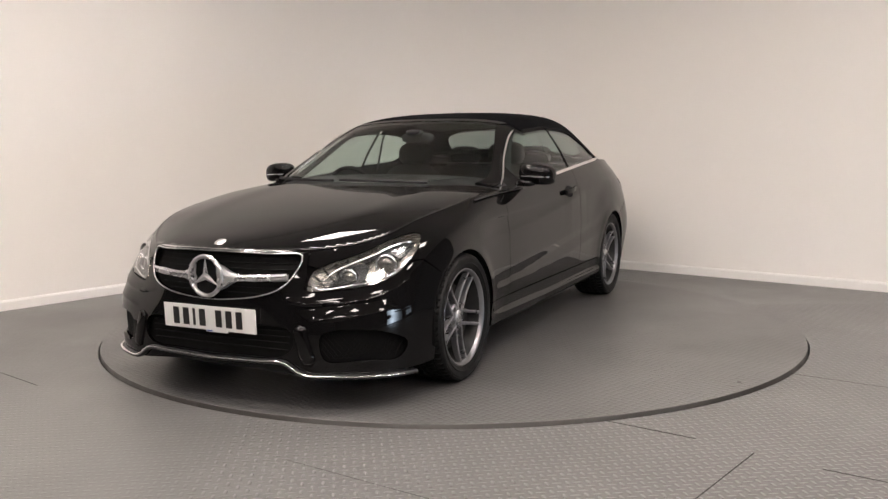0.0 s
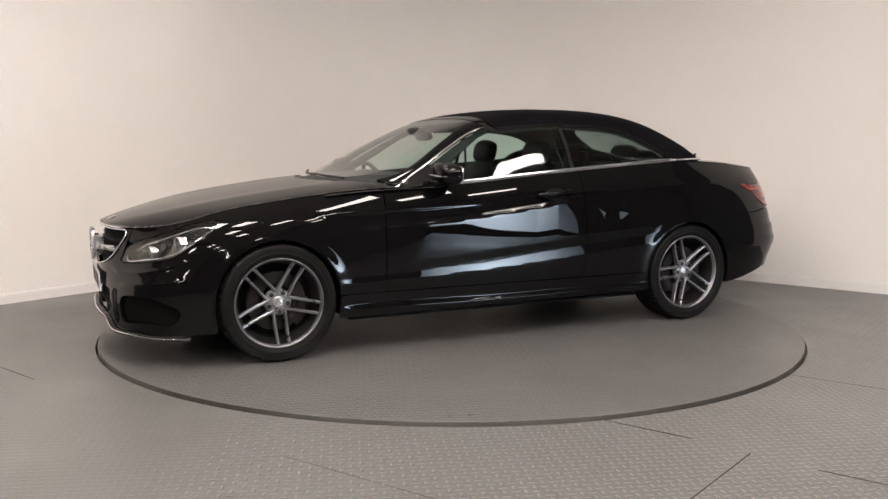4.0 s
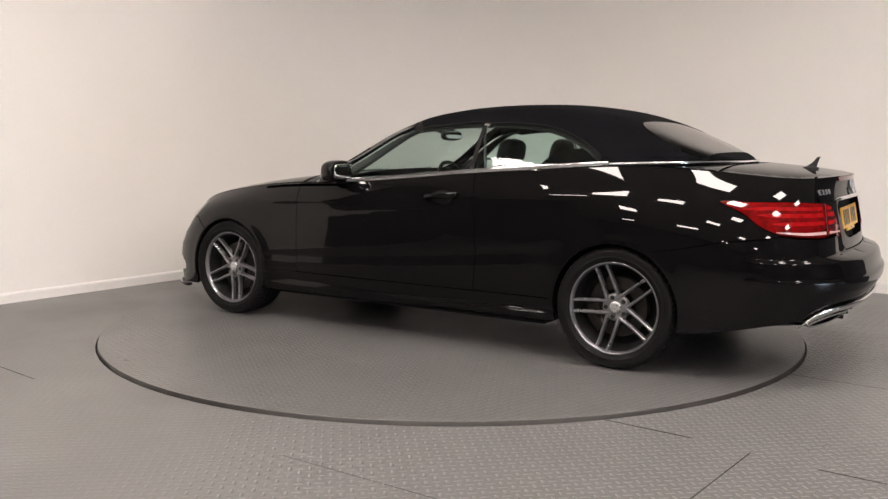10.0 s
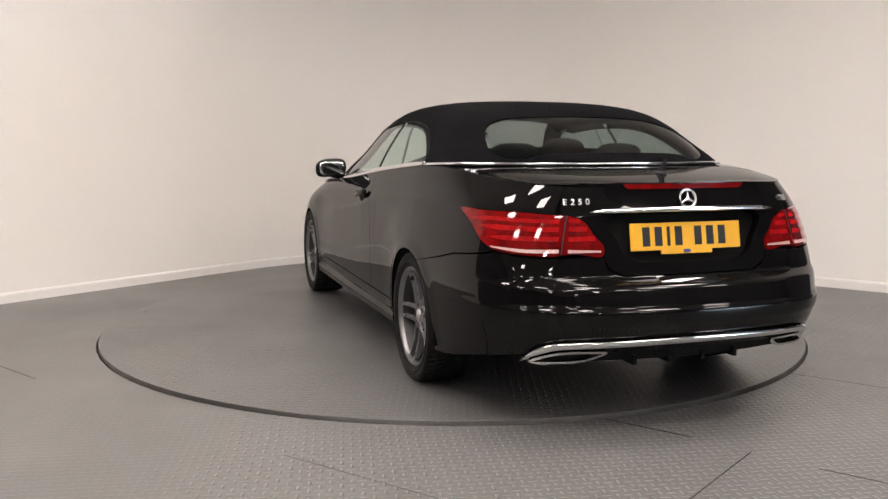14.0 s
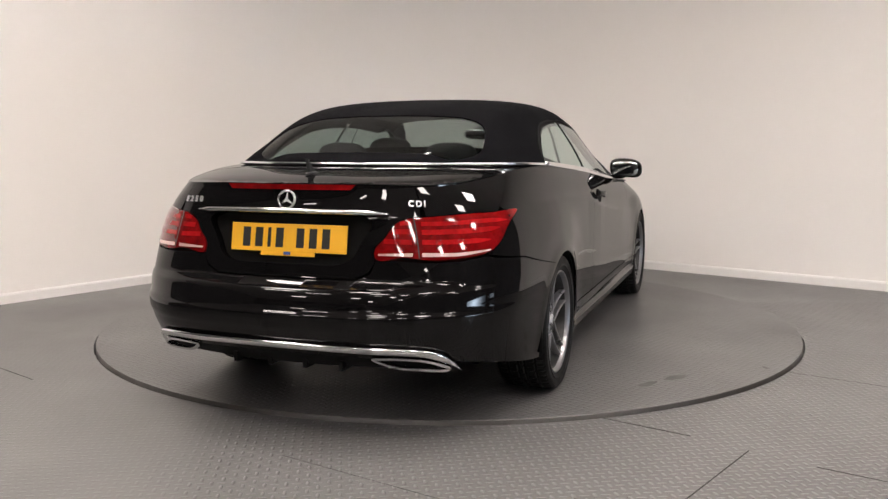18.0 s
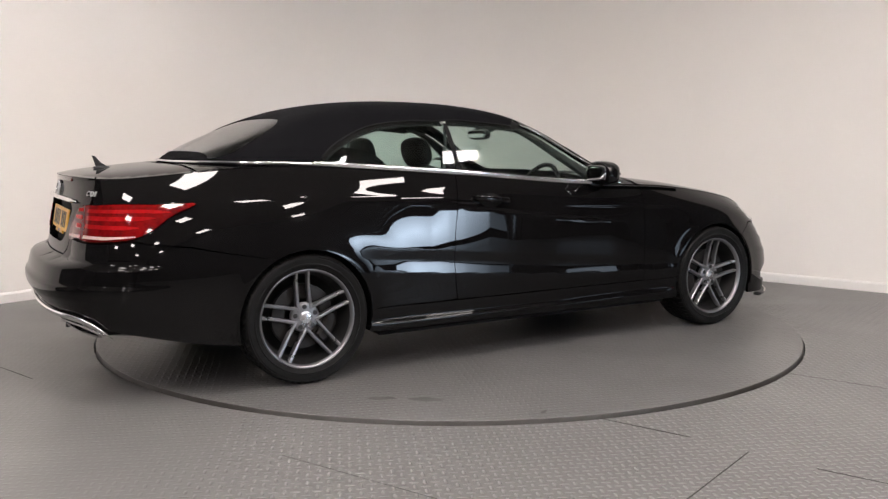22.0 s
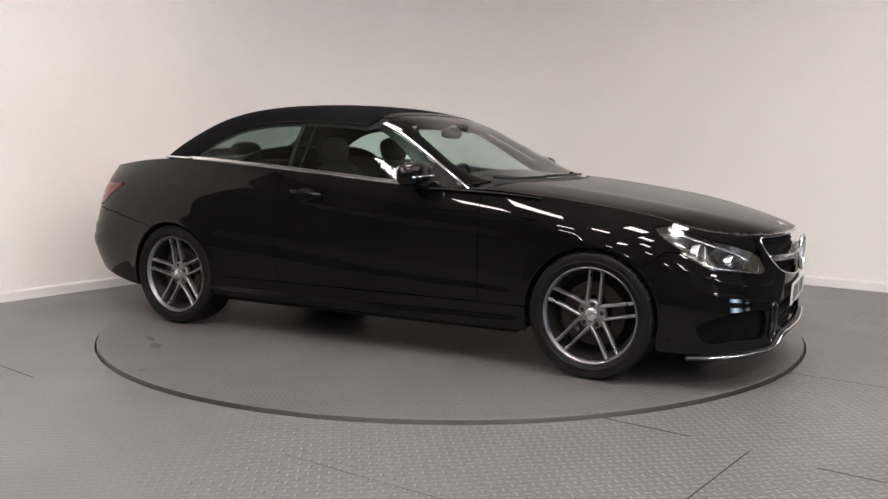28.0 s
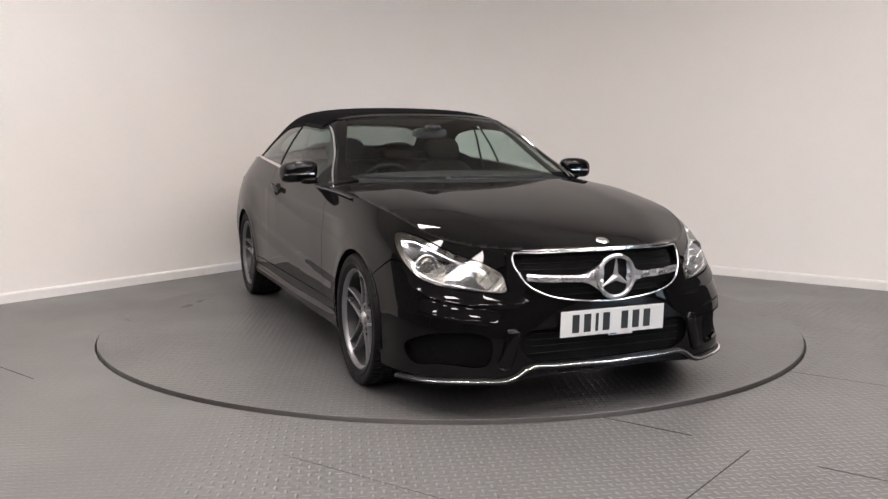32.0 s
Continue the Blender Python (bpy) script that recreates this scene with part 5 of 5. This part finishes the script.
# aerial on the boot lid
bm = bmesh.new()
at = lid(-2.15, 0.0, False)
blob(bm, (at[0] + .005, 0, at[2] + .002), (.085, .040, .020), 2.4, (20, 10))
prof = [(-2.115, .006), (-2.150, .030), (-2.176, .062), (-2.190, .064), (-2.180, .034), (-2.172, .006)]
a = [bm.verts.new((x, .006, at[2] + z)) for x, z in prof]
b = [bm.verts.new((x, -.006, at[2] + z)) for x, z in prof]
bm.faces.new(a)
bm.faces.new(b[::-1])
for i in range(6):
    bm.faces.new((a[i], b[i], b[(i + 1) % 6], a[(i + 1) % 6]))
bmesh.ops.recalc_face_normals(bm, faces=bm.faces)
part("aerial", bm, PLASTIC, boot, "small black fin-shaped aerial")

# ---------------------------------------------------------------- bright trim, mirrors, handles
def belt_at(x, side=1):
    return Vector((x, side * float(max(BASEY(x), 0)), float(BASEZ(x)) + .004))


for side in (1, -1):
    bm = bmesh.new()
    pts = [belt_at(x, side) + Vector((0, side * .006, 0)) for x in np.linspace(.50, -1.30, 48)]
    sweep(bm, pts, .014, .027, [(0, side * .35, 1)] * len(pts))
    part("belt_trim", bm, CHROME, car, "bright strip below the side windows", smooth=True)
xs = np.concatenate([np.linspace(-1.30, -1.66, 18), np.linspace(-1.67, -1.80, 16)])
half = [Vector((x - .004, float(BASEY(x)) + .006, float(BASEZ(x)) + .003)) for x in xs]
tail_pts = half + [Vector((-1.836, y, 1.063)) for y in (.14, .05, -.05, -.14)] + [Vector((v.x, -v.y, v.z)) for v in half[::-1]]
bm = bmesh.new()
sweep(bm, tail_pts, .014, .014)
part("roof_trim", bm, CHROME, car, "bright strip round the foot of the fabric roof", smooth=True)
upper_line = [v for v in smooth_line(PILLAR, .02)[::-1] if v[0] < .42]
trim_line, trim_up = on(roof, upper_line, .005)
foot_pts = np.array([(.50, .736, 1.018), (.555, .755, .986), (.61, .770, .954), (.67, .784, .915), (.735, .798, .872)])
trim_path = smooth_line(np.vstack([trim_line, foot_pts])[:, [0, 2]], .02)
ys = np.interp(trim_path[:, 0], np.r_[trim_line[:, 0], foot_pts[:, 0]], np.r_[trim_line[:, 1], foot_pts[:, 1]])
trim_path = np.stack([trim_path[:, 0], ys, trim_path[:, 1]], -1)
for _ in range(12):
    trim_path[1:-1] = (trim_path[:-2] + trim_path[1:-1] * 2 + trim_path[2:]) / 4
screen_side = on(roof, smooth_line(SCREEN_EDGE[:5], .02), .001)[0]
screen_side = screen_side[np.argsort(screen_side[:, 0])]
for side in (1, -1):
    bm = bmesh.new()
    sweep(bm, (trim_path * (1, side, 1)).tolist(), .014, .011, [(0.2, side * .8, .5)] * len(trim_path), True)
    part("pillar_trim", bm, CHROME, car, "bright strip up the windscreen pillar", smooth=True)
    # the black foot of the pillar between the bright strip and the glass, and the sail below it
    for name, material, x0, x1, far in (("pillar_foot", PAINT, .36, .70, lambda k: [np.interp(.36 + (.74 - .36) * k, screen_side[:, 0], screen_side[:, j]) for j in range(3)]),
                                        ("pillar_sail", MATTE, .44, .70, lambda k: [.40 + .30 * k, float(BASEY(.40 + .30 * k)) + .012 + .05 * k ** 2, float(BASEZ(.40 + .30 * k)) - .002 - .03 * k ** 2])):
        bm = bmesh.new()
        rows = []
        for k in np.linspace(0, 1, 12):
            x = x0 + (x1 - x0) * k
            p = np.array([np.interp(x, trim_path[:, 0], trim_path[:, j]) for j in range(3)]) - (0, .003, .001)
            q = np.array(far(k))
            rows.append([bm.verts.new(Vector(p + (q - p) * u + np.array((.0, .5, .8)) * .012 * math.sin(math.pi * u) * (name == "pillar_foot")) * Vector((1, side, 1))) for u in (0, .25, .5, .75, 1)])
        for a, b in zip(rows, rows[1:]):
            for j in range(4):
                bm.faces.new((a[j], a[j + 1], b[j + 1], b[j]))
        bmesh.ops.recalc_face_normals(bm, faces=bm.faces)
        part(name, bm, material, car, smooth=True)
seal_top = [(x, z + .030) for x, z in GLASS_TOP]
sheet("window_seal", [(.105, .440), (.03, .446)] + by_z([(x, z - .010) for x, z in GLASS_TOP]) + by_z(seal_top)[::-1] + [(-.012, .60), (.06, .60), (.105, .52)], roof, MATTE, car, step=.03, lift=-.009, flange=.003, label="black rubber seal over the side window", mirror=True)
sheet("window_seal", by_z([(x, z - .009) for x, z in QUARTER_TOP]) + by_z([(x - .02, z + .026) for x, z in QUARTER_TOP])[::-1], roof, MATTE, car, step=.03, lift=-.009, flange=.003, mirror=True)
strip("roof_seal", roof, smooth_line(rim_top, .03) + (0, -.004), .009, .008, MATTE, car, lift=.000, label="black rubber window seal", mirror=True)

for side in (1, -1):
    m = Matrix.Diagonal((1, side, 1, 1))
    bm = bmesh.new()
    blob(bm, (.425, .914, .990), (.135, .212, .122), 3.0, (32, 18), Matrix.Rotation(radians(-12), 3, "Z"))
    for v in bm.verts:
        k = (v.co.y - .809) / .21
        v.co.z += .010 * (1 - k) - .016 * max(0, k - .6)
        v.co.x -= .035 * max(0, k) ** 2
        if v.co.x < .372:
            v.co.x = .372 - (.372 - v.co.x) * .25
    bmesh.ops.transform(bm, matrix=m, verts=bm.verts)
    bmesh.ops.recalc_face_normals(bm, faces=bm.faces)
    housing = part("door_mirror", bm, PAINT, car, "gloss black door mirror", smooth=True)
    bm = bmesh.new()
    blob(bm, (.3555, .914, .990), (.012, .170, .092), 4.0, (28, 10))
    bmesh.ops.transform(bm, matrix=m, verts=bm.verts)
    part("mirror_glass", bm, MIRROR, housing, "mirror glass", smooth=True)
    bm = bmesh.new()
    q = [Vector((.488, .844, .983)), Vector((.492, .899, .982)), Vector((.478, .954, .980)), Vector((.452, .999, .978))]
    sweep(bm, [Vector((v.x, v.y * side, v.z)) for v in q], .016, .008)
    part("indicator", bm, SATIN, housing, "narrow clear indicator strip")
    bm = bmesh.new()
    blob(bm, (.445, .865, .945), (.12, .10, .045), 2.6, (20, 10))
    blob(bm, (.45, .825, .93), (.16, .03, .06), 2.6, (20, 10))
    bmesh.ops.transform(bm, matrix=m, verts=bm.verts)
    bmesh.ops.recalc_face_normals(bm, faces=bm.faces)
    part("mirror_foot", bm, PAINT, housing, "black mirror arm", smooth=True)
    # door handle, and a flat dark patch painted for its cup's shade
    door = doors[0 if side > 0 else 1]
    base = on_side([(x, .853 + .02 * (-.22 - x) / .2) for x in np.linspace(-.215, -.435, 14)])
    p, n = on(body, base)
    bow = .030 * np.sin(np.linspace(.18, math.pi - .18, 14)) ** .5
    bm = bmesh.new()
    sweep(bm, [(a[0], (a[1] + d) * side, a[2]) for a, d in zip(p, bow)], .020, .030)
    part("door_handle", bm, PAINT, door, "gloss black pull handle", smooth=True)
    cup = smooth_line(np.vstack([on_side([(x, z)]) for x, z in ((-.25, .855), (-.29, .825), (-.345, .818), (-.395, .835), (-.41, .868), (-.36, .892), (-.29, .886))]), .01, True)
    if side > 0:
        sheet("handle_shade", cup, body, MATTE, door, lift=.0015, flange=0, step=.02, label="flat dark patch painted for the shaded recess behind the handle")
    else:
        sheet("handle_shade", cup * (-1, 1), body, MATTE, door, lift=.0015, flange=0, step=.02, label="flat dark patch painted for the shaded recess behind the handle")

# wipers
for y0, y1, x0, x1 in ((.42, -.16, .86, .86), (-.20, -.66, .87, .76)):
    bm = bmesh.new()
    pts = []
    for k in np.linspace(0, 1, 10):
        y, x = y0 + (y1 - y0) * k, x0 + (x1 - x0) * k + .02 * math.sin(math.pi * k)
        pts.append((x, y, float(ROOF(x)) - .02 * (y / .6) ** 2 + .014))
    sweep(bm, pts, .016, .014)
    part("wiper", bm, PLASTIC, car, "black wiper blade at rest")


# ---------------------------------------------------------------- inside the car
def seat(x, y, wide=.50):
    """A front seat with its headrest."""
    bm = bmesh.new()
    blob(bm, (x + .02, y, .42), (.52, wide, .20), 3.2, (28, 14), Matrix.Rotation(radians(-8), 3, "Y"))
    root = part("front_seat", bm, LEATHER, car, "black leather bucket seat", smooth=True)
    bm = bmesh.new()
    blob(bm, (x - .30, y, .72), (.17, wide, .66), 3.2, (28, 18), Matrix.Rotation(radians(-20), 3, "Y"))
    part("backrest", bm, LEATHER, root, "", smooth=True)
    bm = bmesh.new()
    blob(bm, (x - .425, y, 1.105), (.105, .27, .17), 2.8, (26, 14), Matrix.Rotation(radians(-14), 3, "Y"))
    part("headrest", bm, LEATHER, root, "rounded leather headrest", smooth=True)
    for d in (-.05, .05):
        bm = bmesh.new()
        sweep(bm, [(x - .39, y + d, .98), (x - .41, y + d, 1.06)], .012, .012)
        part("headrest_post", bm, CHROME, root)
    return root


seat(-.08, .36)
seat(-.08, -.36)
for y in (.30, -.30):
    bm = bmesh.new()
    blob(bm, (-.92, y, .47), (.48, .50, .20), 3.0, (24, 12))
    rear = part("rear_seat", bm, LEATHER, car, "black leather rear seat", smooth=True)
    bm = bmesh.new()
    blob(bm, (-1.17, y, .76), (.16, .50, .56), 3.0, (24, 14), Matrix.Rotation(radians(-18), 3, "Y"))
    part("backrest", bm, LEATHER, rear, "", smooth=True)
    bm = bmesh.new()
    blob(bm, (-1.27, y, 1.085), (.10, .27, .15), 2.8, (22, 12))
    part("headrest", bm, LEATHER, rear, "", smooth=True)

bm = bmesh.new()
rows = []
for y in np.linspace(-.74, .74, 30):
    k = abs(y) / .74
    x1 = .80 - .13 * k ** 2
    hump = .035 * math.exp(-((y + .37) / .20) ** 2)
    rows.append([bm.verts.new(v) for v in ((x1, y, .918), (.66 - .05 * k, y, .930 + hump * .4), (.52, y, .925 + hump), (.455, y, .895 + hump * .5), (.46, y, .80), (.50, y, .62), (.62, y, .55))])
for a, b in zip(rows, rows[1:]):
    for j in range(6):
        bm.faces.new((a[j], a[j + 1], b[j + 1], b[j]))
part("dashboard", bm, DASH, car, "dark grained dashboard", smooth=True)
bm = bmesh.new()
n1, n2 = 48, 10
tilt = pose(.345, -.37, .865, 0, -64, 0)
rings = []
for i in range(n1):
    a = 2 * math.pi * i / n1
    rings.append([bm.verts.new(tilt @ Vector(((.178 + .014 * math.cos(b)) * math.cos(a), (.178 + .014 * math.cos(b)) * math.sin(a), .014 * math.sin(b)))) for b in (2 * math.pi * j / n2 for j in range(n2))])
for i in range(n1):
    a, b = rings[i], rings[(i + 1) % n1]
    for j in range(n2):
        bm.faces.new((a[j], a[(j + 1) % n2], b[(j + 1) % n2], b[j]))
wheel_rim = part("steering_wheel", bm, LEATHER, car, "black leather steering wheel", smooth=True)
bm = bmesh.new()
blob(bm, (0, 0, -.01), (.13, .16, .05), 2.6, (22, 10))
for a in (90, 270, 180):
    box(bm, .04, .175, -.016, .016, -.014, .004, .003, pose(0, 0, 0, 0, 0, a))
bmesh.ops.transform(bm, matrix=tilt, verts=bm.verts)
part("wheel_boss", bm, DASH, wheel_rim, "dark spokes and boss")

for side in (1, -1):
    bm = bmesh.new()
    rows = []
    for x in np.linspace(.70, -1.62, 30):
        yb = float(BASEY(x)) - .025
        rows.append([bm.verts.new((x, side * (yb - d), z)) for d, z in ((.0, float(BASEZ(x)) + .013), (.030, float(BASEZ(x)) + .004), (.05, .80), (.07, .62), (.06, .35))])
    for a, b in zip(rows, rows[1:]):
        for j in range(4):
            bm.faces.new((a[j], a[j + 1], b[j + 1], b[j]))
    part("door_card", bm, DASH, car, "dark padded inner door trim", smooth=True)
    # belt guide beside the front seat
    bm = bmesh.new()
    sweep(bm, [(-.52, side * .70, .98), (-.49, side * .655, 1.10), (-.47, side * .625, 1.19), (-.46, side * .60, 1.245)], .016, .006)
    part("seat_belt", bm, PLASTIC, car, "black seat belt")
bm = bmesh.new()
box(bm, -1.80, -1.25, -.62, .62, 1.0, 1.02, .006)
part("parcel_shelf", bm, DASH, car, "dark shelf below the rear window")
bm = bmesh.new()
box(bm, -1.15, .6, -.78, .78, .29, .31, .006)
box(bm, -.95, .52, -.12, .12, .30, .58, .03)
part("cabin_floor", bm, DASH, car, "dark carpet and centre console")
bm = bmesh.new()
blob(bm, (.155, 0, 1.215), (.045, .235, .070), 3.0, (26, 12))
rv = part("inside_mirror", bm, PLASTIC, car, "black rear-view mirror", smooth=True)
bm = bmesh.new()
blob(bm, (.135, 0, 1.215), (.012, .215, .055), 4.0, (24, 8))
part("mirror_glass", bm, MIRROR, rv, "mirror glass", smooth=True)
bm = bmesh.new()
blob(bm, (.20, 0, 1.248), (.13, .10, .04), 2.6, (20, 10))
part("mirror_foot", bm, PLASTIC, rv, "", smooth=True)

# roof lining below the fabric
lining = [(.0, .60), (-.2, .55), (-.5, .55), (-.8, .53), (-1.0, .50), (-1.22, .60)]
sheet("roof_lining", lining + other(lining)[::-1], roof, DASH, car, step=.07, lift=-.030, flange=0, label="dark cloth roof lining")

# marks on the turntable
stain(.84, 1.94, .018, .010, .3, 3.1)
stain(.93, 1.92, .012, .007, 1.1, 7.7)
stain(-.71, -2.0, .026, .010, .4, 5.3)
stain(-1.06, -1.58, .085, .030, -.6, 2.2)
stain(-1.22, -1.47, .060, .022, -.5, 9.4)


def motions():
    """The turntable turns clockwise, and the car with it."""
    def heading(t):
        s = (t - 16) / 16
        return 1.56534 - .170481 * (t - 16) - .04752 * s ** 2 + .01015 * s ** 3 + .03927 * s ** 4
    rows_car, rows_table = [], []
    for i in range(65):
        t = i * .5
        a = heading(t)
        c, s = math.cos(a), math.sin(a)
        x, y = -.0399, -.1863
        rows_car.append((t, pose(x * c - y * s, x * s + y * c, 0, 0, 0, math.degrees(a))))
        rows_table.append((t, pose(0, 0, 0, 0, 0, math.degrees(a))))
    walk(car, rows_car)
    walk(table, rows_table)


motions()
